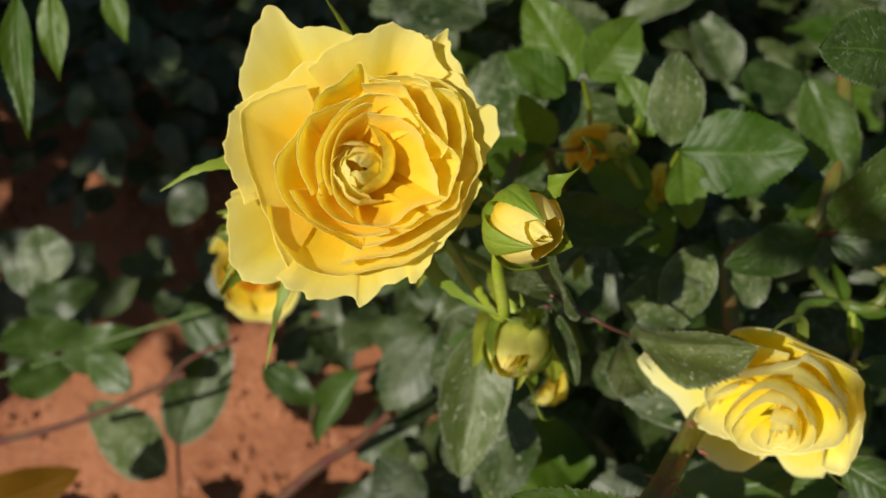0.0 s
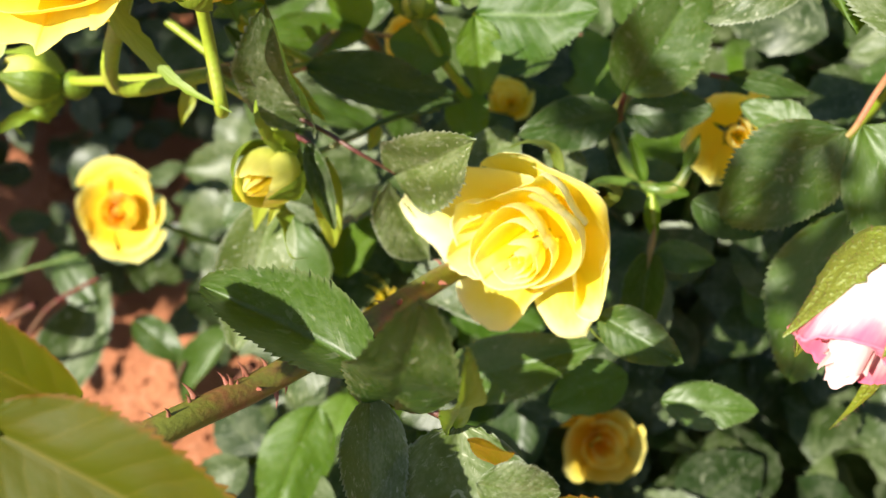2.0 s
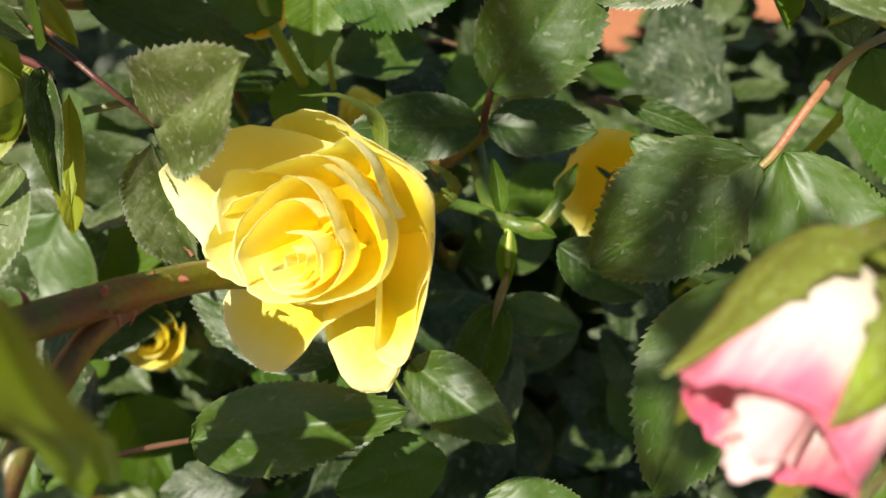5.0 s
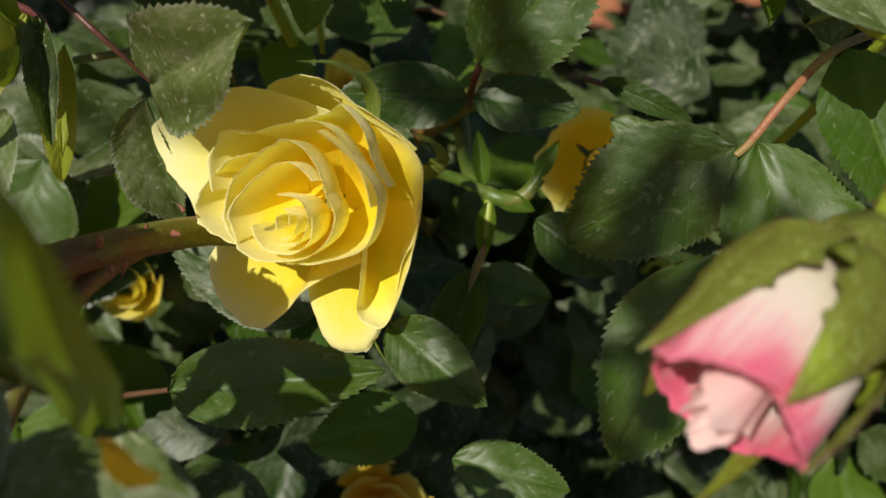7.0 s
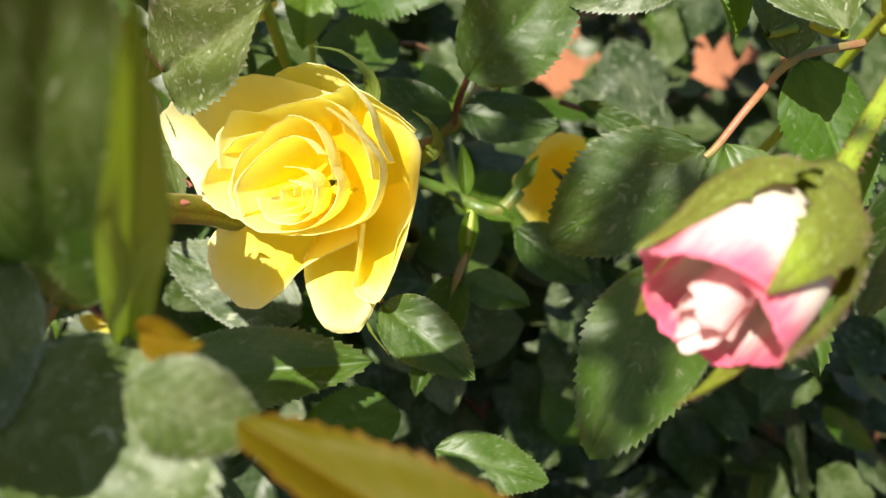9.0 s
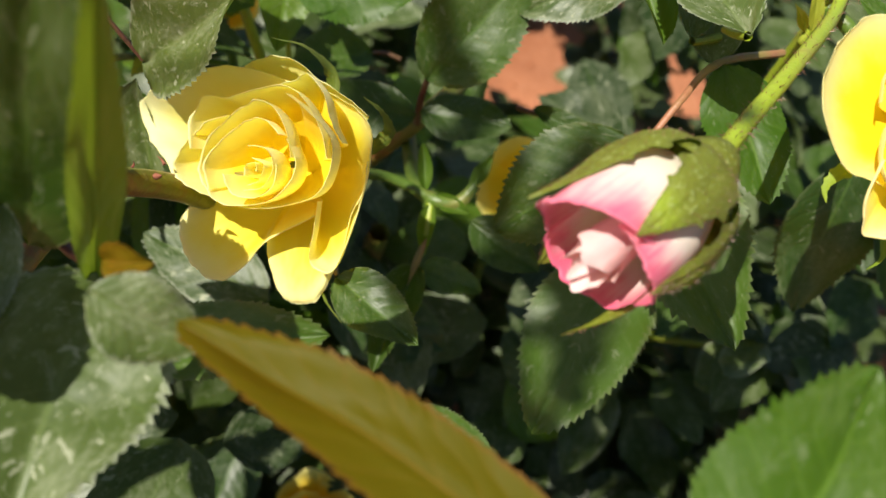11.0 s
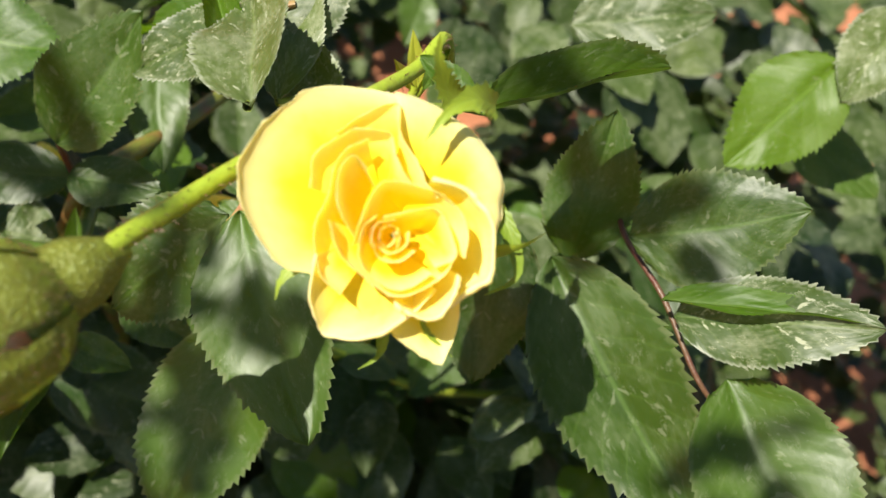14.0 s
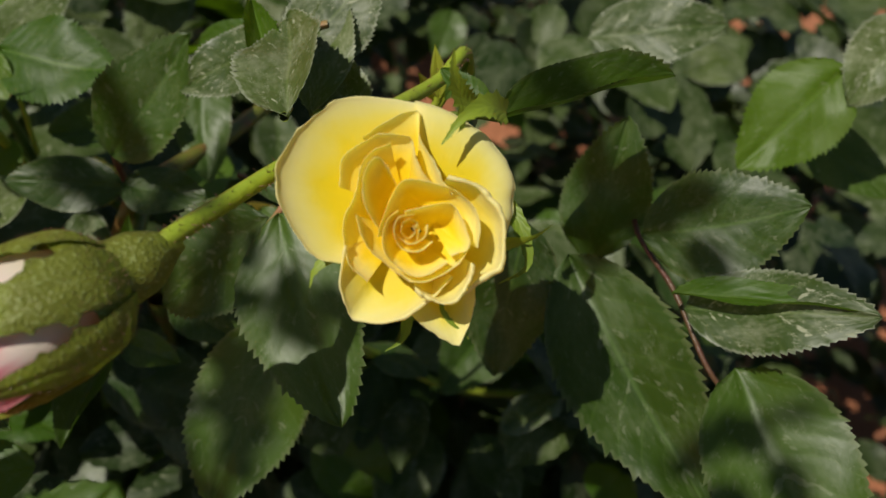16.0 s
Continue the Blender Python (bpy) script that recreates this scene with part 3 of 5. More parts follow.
add_blade(rose, S, PETAL, [(112, 0.8, 0.52), (131, 0.86, 0.52), (151, 0.89, 0.52), (170, 0.86, 0.52), (188, 0.82, 0.52), (208, 0.83, 0.52), (226, 0.85, 0.52)], 10)
add_blade(rose, S, PETAL, [(-30, 0.9, 0.54), (-47, 0.99, 0.54), (-62, 1.0, 0.54), (-77, 0.97, 0.54), (-90, 0.98, 0.54), (-100, 0.9, 0.54), (-116, 0.89, 0.54)], 11)
add_blade(rose, S, PETAL, [(-177, 0.63, 0.62), (-215, 0.56, 0.62), (-242, 0.61, 0.62), (-260, 0.64, 0.62), (-275, 0.62, 0.62), (-294, 0.57, 0.62), (-318, 0.55, 0.62)], 12)
add_blade(rose, S, PETAL, [(-32, 0.82, 0.6), (-50, 0.92, 0.6), (-58, 0.95, 0.6), (-74, 0.89, 0.6), (-88, 0.8, 0.6), (-101, 0.76, 0.6)], 13)
add_blade(rose, S, PETAL, [(-7, 0.7, 0.63), (-22, 0.8, 0.63), (-35, 0.86, 0.63), (-51, 0.82, 0.63), (-72, 0.75, 0.63), (-83, 0.68, 0.63)], 14)
add_blade(rose, S, PETAL, [(50, 0.5, 0.64), (29, 0.64, 0.64), (13, 0.68, 0.64), (3, 0.76, 0.64), (-2, 0.81, 0.64), (-8, 0.71, 0.64), (-26, 0.73, 0.64)], 15)
add_blade(rose, S, PETAL, [(169, 0.78, 0.57), (182, 0.71, 0.57), (204, 0.74, 0.57), (223, 0.77, 0.57), (244, 0.87, 0.57), (254, 0.86, 0.57)], 16)
add_blade(rose, S, PETAL, [(121, 0.41, 0.66), (92, 0.44, 0.66), (66, 0.5, 0.66), (45, 0.53, 0.66), (26, 0.51, 0.66), (6, 0.52, 0.66)], 17)
add_blade(rose, S, PETAL, [(-177, 0.62, 0.62), (-162, 0.61, 0.62), (-140, 0.64, 0.62), (-123, 0.7, 0.62), (-111, 0.83, 0.62), (-97, 0.82, 0.62)], 18)
add_blade(rose, S, PETAL, [(-3, 0.65, 0.67), (-22, 0.7, 0.67), (-32, 0.72, 0.67), (-48, 0.65, 0.67), (-63, 0.6, 0.67)], 19)
add_blade(rose, S, PETAL, [(108, 0.56, 0.64), (120, 0.54, 0.64), (136, 0.54, 0.64), (159, 0.52, 0.64), (181, 0.53, 0.64), (207, 0.57, 0.64)], 20)
add_blade(rose, S, PETAL, [(-48, 0.61, 0.66), (-68, 0.66, 0.66), (-85, 0.8, 0.66), (-97, 0.77, 0.66), (-108, 0.74, 0.66), (-120, 0.66, 0.66)], 21)
add_blade(rose, S, PETAL, [(127, 0.35, 0.67), (81, 0.32, 0.67), (48, 0.36, 0.67), (23, 0.43, 0.67), (1, 0.53, 0.67), (-13, 0.59, 0.67), (-31, 0.63, 0.67), (-56, 0.59, 0.67)], 22)
add_blade(rose, S, PETAL, [(109, 0.29, 0.67), (127, 0.39, 0.67), (148, 0.42, 0.67), (173, 0.44, 0.67), (198, 0.49, 0.67), (218, 0.6, 0.67), (235, 0.64, 0.67)], 23)
add_blade(rose, S, PETAL, [(136, 0.3, 0.66), (93, 0.26, 0.66), (55, 0.3, 0.66), (19, 0.4, 0.66), (1, 0.47, 0.66), (-14, 0.52, 0.66)], 24)
add_blade(rose, S, PETAL, [(-11, 0.42, 0.65), (-37, 0.5, 0.65), (-58, 0.55, 0.65), (-75, 0.56, 0.65), (-93, 0.61, 0.65), (-109, 0.67, 0.65)], 25)
add_blade(rose, S, PETAL, [(173, 0.3, 0.6), (184, 0.43, 0.6), (209, 0.52, 0.6), (233, 0.54, 0.6), (249, 0.68, 0.6)], 26)
add_blade(rose, S, PETAL, [(175, 0.39, 0.64), (137, 0.26, 0.64), (63, 0.22, 0.64), (20, 0.33, 0.64), (-5, 0.42, 0.64), (-20, 0.46, 0.64)], 27)
add_hip(rose, S, SEPAL)
add_sepals(rose, S, [(74, (0.2, 0.0), (0.9, -0.2), (1.4, -0.1), (1.8, -0.2)), (108, (0.2, 0.0), (0.8, -0.1), (1.2, 0.0), (1.55, 0.0)), (132, (0.2, 0.0), (0.8, -0.3), (1.4, -0.4), (1.95, -0.3)),
                     (205, (0.2, 0.0), (0.8, -0.3), (1.4, -0.4), (1.9, -0.3)), (235, (0.2, 0.0), (0.8, -0.1), (1.1, 0.0), (1.45, -0.1)), (352, (0.2, 0.0), (0.8, -0.2), (1.2, -0.1), (1.55, 0.1))], SEPAL, 0.2)
stem_part(rose, [(-0.0154, 0.0722, 0.4545), (-0.0117, 0.0775, 0.4417), (-0.0197, 0.0641, 0.4175), (0.003, 0.0716, 0.4136)], 0.0022, 0.002, STEM_LIME)

# ---- half-open pale rose ----
rose = flower("yellow_rose", "half-open pale yellow rose with drooping outer petals", "rose", (0.0905, 0.0319, 0.4104), (-0.5126, -0.6828, 0.5206), (-0.2401, 0.8458, 0.4764))
S = 0.0215
inner_spiral(rose, S, 2, 0.05, 0.08, 0.94, 0.95, 150, 120, PETAL_B, 0, 0.0, 60, close=1.0, belly=3.0, ruffle=0.01)
add_blade(rose, S, PETAL_B, [(99, 1.21, 0.45), (82, 1.32, 0.46), (74, 1.53, 0.46), (66, 1.7, 0.47), (58, 1.65, 0.47), (47, 1.45, 0.48), (32, 1.22, 0.48), (18, 1.02, 0.49), (-3, 0.86, 0.49), (-21, 0.81, 0.5)], 1, arch=0.12, belly=1.45)
add_blade(rose, S, PETAL_B, [(21, 1.04, 0.42), (16, 1.1, 0.42), (2, 1.06, 0.42), (-13, 1.0, 0.42), (-27, 0.92, 0.42), (-48, 0.94, 0.42), (-64, 1.02, 0.42)], 2, belly=2.1)
add_blade(rose, S, PETAL_B, [(-18, 0.9, 0.45), (-39, 0.86, 0.43), (-56, 0.94, 0.41), (-70, 0.98, 0.39), (-82, 0.91, 0.36), (-100, 0.84, 0.34), (-122, 0.77, 0.32), (-141, 0.88, 0.3)], 3, belly=2.1)
add_blade(rose, S, PETAL_B, [(100, 1.05, 0.3), (106, 1.29, 0.31), (112, 1.37, 0.33), (122, 1.43, 0.34), (132, 1.38, 0.35), (142, 1.26, 0.36), (150, 1.0, 0.38), (161, 0.67, 0.39), (218, 0.53, 0.4)], 4, belly=1.9, arch=0.2)
add_blade(rose, S, PETAL_B, [(149, 0.71, 0.14), (158, 0.97, 0.14), (170, 1.21, 0.14), (178, 1.26, 0.14), (187, 1.22, 0.14), (198, 1.03, 0.14), (209, 0.84, 0.14)], 5, belly=1.9, arch=0.2)
add_blade(rose, S, PETAL_B, [(-125, 0.5, 0.5), (-148, 0.66, 0.49), (-161, 0.86, 0.48), (-158, 0.99, 0.47), (-151, 1.06, 0.45), (-134, 0.93, 0.44), (-104, 0.87, 0.43), (-87, 0.89, 0.42)], 6, belly=2.1)
add_blade(rose, S, PETAL_B, [(-10, 0.74, 0.78), (-27, 0.84, 0.76), (-32, 0.96, 0.75), (-46, 0.92, 0.73), (-62, 0.82, 0.72), (-76, 0.83, 0.7)], 7)
add_blade(rose, S, PETAL_B, [(123, 0.47, 0.82), (100, 0.69, 0.82), (88, 0.88, 0.82), (77, 0.89, 0.82), (63, 0.78, 0.82), (49, 0.69, 0.82), (29, 0.6, 0.82)], 8)
add_blade(rose, S, PETAL_B, [(70, 0.7, 0.84), (50, 0.84, 0.83), (35, 0.86, 0.83), (22, 0.71, 0.82), (0, 0.7, 0.82), (-26, 0.79, 0.82), (-43, 0.78, 0.81), (-65, 0.74, 0.81), (-84, 0.71, 0.8)], 9)
add_blade(rose, S, PETAL_B, [(-29, 0.75, 0.86), (-55, 0.77, 0.86), (-73, 0.82, 0.86), (-87, 0.78, 0.86), (-108, 0.68, 0.86), (-128, 0.49, 0.86), (-167, 0.33, 0.86), (-211, 0.36, 0.86)], 10)
add_blade(rose, S, PETAL_B, [(101, 0.53, 0.93), (77, 0.54, 0.93), (46, 0.51, 0.93), (7, 0.56, 0.93), (-15, 0.62, 0.93), (-35, 0.58, 0.93), (-56, 0.5, 0.93), (-78, 0.44, 0.93)], 11)
add_blade(rose, S, PETAL_B, [(92, 0.49, 0.93), (116, 0.45, 0.93), (137, 0.38, 0.93), (180, 0.29, 0.93), (219, 0.33, 0.93), (252, 0.42, 0.93), (277, 0.48, 0.93), (302, 0.48, 0.93)], 12)
add_blade(rose, S, PETAL_B, [(108, 0.46, 0.97), (83, 0.43, 0.97), (54, 0.38, 0.97), (12, 0.39, 0.97), (-10, 0.45, 0.97), (-28, 0.48, 0.97), (-49, 0.46, 0.97)], 13)
add_blade(rose, S, PETAL_B, [(93, 0.24, 0.97), (139, 0.24, 0.97), (196, 0.24, 0.97), (241, 0.29, 0.97), (278, 0.32, 0.97)], 16)
add_blade(rose, S, PETAL_B, [(-11, 0.22, 0.98), (-54, 0.29, 0.98), (-89, 0.28, 0.98), (-131, 0.22, 0.98), (-186, 0.16, 0.98)], 18, belly=3)
add_blade(rose, S, PETAL_B, [(-32, 0.13, 0.97), (-76, 0.19, 0.97), (-119, 0.16, 0.97), (-177, 0.12, 0.97)], 20, belly=3)
add_blade(rose, S, PETAL_B, [(160, 0.04, 0.96), (0, 0.05, 0.96), (-55, 0.12, 0.96), (-95, 0.1, 0.96)], 21, belly=3)
add_hip(rose, S, SEPAL)
add_sepals(rose, S, [(330, (0.2, 0.0), (0.9, 0.0), (1.15, 0.35), (1.17, 0.75)), (280, (0.2, 0.0), (0.9, 0.0), (1.12, 0.3), (1.15, 0.6)), (175, (0.2, 0.0), (0.8, 0.0), (1.2, 0.1), (1.5, 0.15)),
                     (35, (0.2, 0.0), (0.9, -0.1), (1.35, 0.1), (1.5, 0.3)), (95, (0.2, 0.0), (0.9, -0.1), (1.3, 0.0), (1.6, 0.15))], SEPAL_DARK, 0.13)
stem_part(rose, [(0.0943, 0.0371, 0.4064), (0.1000, 0.0480, 0.3960), (0.1075, 0.0600, 0.3870), (0.1150, 0.0625, 0.3846), (0.1234, 0.0612, 0.3840)], 0.0013, 0.0015, STEM)

# ---- small rose deep in the bush ----
rose = flower("yellow_rose", "small amber yellow rose low in the bush", "rose", (-0.0965, 0.1385, 0.2070), (0.0521, -0.4813, 0.875), (-0.0343, 0.9186, 0.3938))
S = 0.0218
inner_spiral(rose, S, 3, 0.10, 0.16, 0.62, 0.66, 140, 110, PETAL_C, 0, 0.0, 158, close=1.3, belly=2.6)
inner_spiral(rose, S, 6, 0.22, 0.52, 0.66, 0.72, 100, 75, PETAL_C, 0, 0.1, 160, close=0.3, belly=2.6)
for angle, R, H, hw, roll, tip in [(10, 1.15, 0.35, 50, 0.4, 0), (345, 0.9, 0.5, 52, 0.4, 0), (75, 0.85, 0.5, 54, 0.4, 0.3), (120, 0.85, 0.45, 54, 0.4, 0.2), (190, 1.1, 0.35, 56, 0.4, 0.1), (235, 0.95, 0.35, 54, 0.4, 0.2), (300, 0.8, 0.5, 56, 0.4, 0.2)]:
    add_petal(rose, S, angle, R, H, hw, roll, tip, 0.05, int(angle) + 70, PETAL, belly=2.2, base=0.3)
add_hip(rose, S, SEPAL)
stem_part(rose, [(-0.0969, 0.1424, 0.2000), (-0.083, 0.150, 0.165), (-0.038, 0.158, 0.09), (0.012, 0.148, -0.09)], 0.0015, 0.0022, STEM)

# ---- opening rose beside the pink bud ----
rose = flower("yellow_rose", "opening bright yellow rose with a tight spiral centre", "rose", (0.1823, 0.0213, 0.4753), (-0.0319, -0.6487, 0.7604), (-0.2794, 0.7488, 0.601))
S = 0.0143
inner_spiral(rose, S, 1, 0.05, 0.06, 0.69, 0.70, 150, 120, PETAL_D, 90, 0.0, 205, close=1.0, belly=3.0, ruffle=0.01)
add_blade(rose, S, PETAL_D, [(130, 0.77, 0.3), (117, 0.93, 0.32), (108, 1.12, 0.36), (96, 1.27, 0.4), (83, 1.43, 0.44), (71, 1.58, 0.46), (61, 1.62, 0.42), (49, 1.66, 0.34), (40, 1.63, 0.26), (31, 1.59, 0.18), (19, 1.48, 0.08), (4, 1.39, 0.02), (-6, 1.34, 0.0)], 1, belly=2.0, arch=0.03, ruffle=0.05)
add_blade(rose, S, PETAL_D, [(0, 1.41, -0.05), (-16, 1.39, -0.05), (-38, 1.3, -0.05), (-59, 1.25, -0.05), (-74, 1.17, -0.05), (-93, 1.05, -0.05), (-117, 0.98, -0.05)], 2, belly=1.7, arch=0.22)
add_blade(rose, S, PETAL_D, [(172, 0.91, 0.18), (185, 1.1, 0.18), (195, 1.3, 0.18), (201, 1.38, 0.18), (210, 1.23, 0.18), (222, 0.97, 0.18), (234, 0.85, 0.18)], 3, belly=2)
add_blade(rose, S, PETAL_D, [(106, 0.77, 0.5), (126, 1.0, 0.35), (138, 1.13, 0.22), (147, 1.22, 0.12), (164, 1.06, 0.26), (179, 0.89, 0.4), (195, 0.75, 0.52), (214, 0.65, 0.6)], 4, arch=0.06, roll=0.05)
add_blade(rose, S, PETAL_D, [(-155, 0.88, 0.45), (-130, 0.88, 0.49), (-116, 0.96, 0.53), (-100, 0.92, 0.57), (-85, 0.89, 0.62), (-68, 0.78, 0.66), (-55, 0.71, 0.7), (-31, 0.55, 0.74)], 5, roll=0.07)
add_blade(rose, S, PETAL_D, [(32, 1.12, 0.45), (14, 1.16, 0.32), (-1, 1.29, 0.15), (-2, 0.97, 0.35), (-11, 0.76, 0.5), (-28, 0.54, 0.6), (-48, 0.48, 0.65)], 6)
add_blade(rose, S, PETAL_D, [(64, 0.92, 0.5), (49, 1.04, 0.5), (34, 1.05, 0.5), (23, 1.04, 0.48), (5, 0.94, 0.45), (2, 0.74, 0.52), (-5, 0.56, 0.6), (-23, 0.45, 0.66)], 7)
add_blade(rose, S, PETAL_D, [(18, 0.93, 0.55), (32, 0.9, 0.58), (46, 0.83, 0.6), (64, 0.73, 0.6), (84, 0.78, 0.56), (104, 0.8, 0.5), (121, 0.82, 0.5), (139, 0.81, 0.5)], 8)
add_blade(rose, S, PETAL_D, [(177, 0.63, 0.64), (187, 0.74, 0.64), (197, 0.84, 0.64), (208, 0.86, 0.64), (223, 0.78, 0.64), (235, 0.68, 0.64)], 9, roll=0.06)
add_blade(rose, S, PETAL_D, [(107, 0.45, 0.76), (66, 0.38, 0.76), (35, 0.43, 0.76), (14, 0.48, 0.76), (-29, 0.47, 0.76), (-52, 0.54, 0.76), (-82, 0.62, 0.76), (-111, 0.67, 0.76)], 10)
add_blade(rose, S, PETAL_D, [(81, 0.66, 0.74), (108, 0.59, 0.74), (134, 0.54, 0.74), (167, 0.58, 0.74), (191, 0.59, 0.74), (222, 0.58, 0.74), (247, 0.58, 0.74)], 11)
add_blade(rose, S, PETAL_D, [(28, 0.64, 0.78), (32, 0.81, 0.78), (48, 0.76, 0.78), (73, 0.56, 0.78), (100, 0.41, 0.78)], 12)
add_blade(rose, S, PETAL_D, [(48, 0.21, 0.78), (-30, 0.22, 0.78), (-58, 0.4, 0.78), (-90, 0.48, 0.78), (-114, 0.57, 0.78), (-134, 0.48, 0.78)], 13)
add_blade(rose, S, PETAL_D, [(54, 0.26, 0.77), (84, 0.34, 0.77), (120, 0.43, 0.77), (152, 0.49, 0.77), (182, 0.54, 0.77), (219, 0.5, 0.77)], 14)
add_blade(rose, S, PETAL_D, [(17, 0.12, 0.75), (70, 0.22, 0.75), (108, 0.27, 0.75), (145, 0.3, 0.75), (181, 0.27, 0.75), (219, 0.22, 0.75)], 15, belly=3)
add_blade(rose, S, PETAL_D, [(112, 0.26, 0.73), (155, 0.22, 0.73), (207, 0.14, 0.73), (272, 0.09, 0.73)], 16, belly=3)
add_blade(rose, S, PETAL_D, [(174, 0.16, 0.72), (197, 0.02, 0.72), (51, 0.1, 0.72), (84, 0.18, 0.72)], 17, belly=3)
add_blade(rose, S, PETAL_D, [(89, 0.17, 0.71), (114, 0.2, 0.71), (142, 0.18, 0.71), (157, 0.09, 0.71), (99, 0.06, 0.71)], 18, belly=3)
add_hip(rose, S, SEPAL)
add_sepals(rose, S, [(20, (0.2, 0.0), (0.9, -0.1), (1.3, 0.0), (1.5, 0.15)), (322, (0.2, 0.0), (0.9, -0.1), (1.3, 0.15), (1.5, 0.5)), (185, (0.2, 0.0), (0.8, 0.0), (1.1, 0.1), (1.4, 0.1)),
                     (100, (0.2, 0.0), (0.8, 0.0), (1.2, 0.0), (1.35, 0.1)), (250, (0.2, 0.0), (0.9, -0.1), (1.3, 0.1), (1.5, 0.35))], SEPAL, 0.22)
stem_part(rose, [(0.1825, 0.0245, 0.4715), (0.1834, 0.0360, 0.4600), (0.1904, 0.0677, 0.4631), (0.1854, 0.0773, 0.4633)], 0.0015, 0.0018, STEM)

inv = rose.matrix_basis.inverted()
for k, (wide, fringe, line) in enumerate([
        (0.0042, 0.5, [(0.1915, 0.0385, 0.4890), (0.1880, 0.0355, 0.4915), (0.1845, 0.0315, 0.4915), (0.1822, 0.0270, 0.4885)]),
        (0.0034, 0.9, [(0.1870, 0.0400, 0.4860), (0.1838, 0.0390, 0.4890), (0.1812, 0.0385, 0.4935), (0.1800, 0.0390, 0.4975)]),
        (0.0026, 0.3, [(0.1960, 0.0290, 0.4790), (0.1995, 0.0250, 0.4775), (0.2020, 0.0210, 0.4740), (0.1985, 0.0190, 0.4700)]),
        (0.0022, 0.3, [(0.1835, 0.0190, 0.4660), (0.1858, 0.0135, 0.4615), (0.1861, 0.0105, 0.4594), (0.1838, 0.0082, 0.4580)])]):
    part("sepal", ribbon_mesh("sepal", [tuple(inv @ Vector(q)) for q in line], wide, inv.to_3x3() @ Vector((-0.1, -0.6, 0.8)), 0.3, 0.93, fringe, k + 40), SEPAL, rose, "curled green sepal")

# ---- pink bud ----
bud = flower("pink_rosebud", "pink and white rosebud with green hairy sepals on a bristly stem", "rosebud", (0.1409, -0.0015, 0.4698), (-0.604, -0.7882, -0.118), (-0.7127, 0.1708, 0.6804))
S = 0.0098
inner_spiral(bud, S, 9, 0.05, 0.36, 2.20, 2.42, 140, 95, PETAL_ROSE, 200, 0.9, 300, belly=5.0, close=0.02, ruffle=0.08)
add_blade(bud, S, PETAL_PINK, [(20, 0.70, 2.15), (80, 0.88, 2.1), (120, 0.94, 2.05), (170, 0.92, 2.0), (205, 0.80, 2.0)], 11, belly=3.4, base=0.4, lift=0.0)
add_blade(bud, S, PETAL_PINK, [(-40, 0.66, 2.0), (-65, 0.78, 2.1), (-85, 0.90, 2.24), (-105, 0.94, 2.2), (-130, 0.92, 2.05), (-160, 0.86, 1.9)], 12, belly=3.4, base=0.4, lift=0.0, roll=0.03, ruffle=0.008)
add_blade(bud, S, PETAL_PINK, [(75, 0.88, 2.05), (40, 0.97, 2.3), (14, 1.02, 2.54), (2, 1.08, 2.66), (-12, 1.0, 2.45), (-38, 0.92, 2.2), (-62, 0.86, 2.06), (-88, 0.80, 1.85)], 13, belly=3.6, base=0.4, lift=0.0, roll=0.04, ruffle=0.008)
part("hip", lathe_mesh("hip", [(0.16 * S, -1.30 * S), (0.22 * S, -1.16 * S), (0.38 * S, -0.92 * S), (0.50 * S, -0.66 * S), (0.52 * S, -0.44 * S), (0.56 * S, -0.20 * S)], 28), SEPAL_HAIRY, bud, "green rose hip")
part("calyx", lathe_mesh("calyx", [(0.50 * S, -0.28 * S), (0.72 * S, -0.06 * S), (0.90 * S, 0.20 * S), (0.96 * S, 0.42 * S)], 28), SEPAL_HAIRY, bud)
for k, (turn, hw, profile) in enumerate([
        ((4, 16), 36, [(0.54, -0.28), (0.96, 0.15), (1.12, 0.95), (1.10, 1.8), (1.18, 2.70)]),
        ((296, 302), 31, [(0.54, -0.28), (0.96, 0.15), (1.12, 0.95), (1.06, 1.6), (0.97, 2.2)]),
        ((228, 258), 28, [(0.54, -0.28), (0.96, 0.15), (1.10, 0.95), (1.06, 1.7), (1.0, 2.35)]),
        ((95, 100), 34, [(0.54, -0.28), (0.96, 0.15), (1.10, 0.95), (1.04, 1.8), (0.90, 2.3)]),
        ((160, 190), 20, [(0.54, -0.28), (0.96, 0.15), (1.10, 1.0), (0.92, 2.1), (0.55, 3.15)])]):
    sepal = wrap_sepal(bud, S, turn, hw, profile, SEPAL_HAIRY, 0.06, k, 0.25)
    bristles(sepal, 260, 0.0006)
stalk = stem_part(bud, [(0.1447, 0.0033, 0.4706), (0.1471, 0.0071, 0.4724), (0.1522, 0.0161, 0.4724), (0.1618, 0.0325, 0.4723), (0.1803, 0.0653, 0.468), (0.1876, 0.0838, 0.4626), (0.20, 0.10, 0.40), (0.205, 0.11, 0.25)], 0.0016, 0.0013, STEM_LIME)
bristles(stalk, 420, 0.0011)

# ---- small buds ----
def small_bud(label, centre, axis, up, S, outer, inner, stem, open_sepals=()):
    """A plump bud: overlapping petals, a hip and sepals of which some curl away."""
    bud = flower("rosebud", label, "rosebud", centre, axis, up)
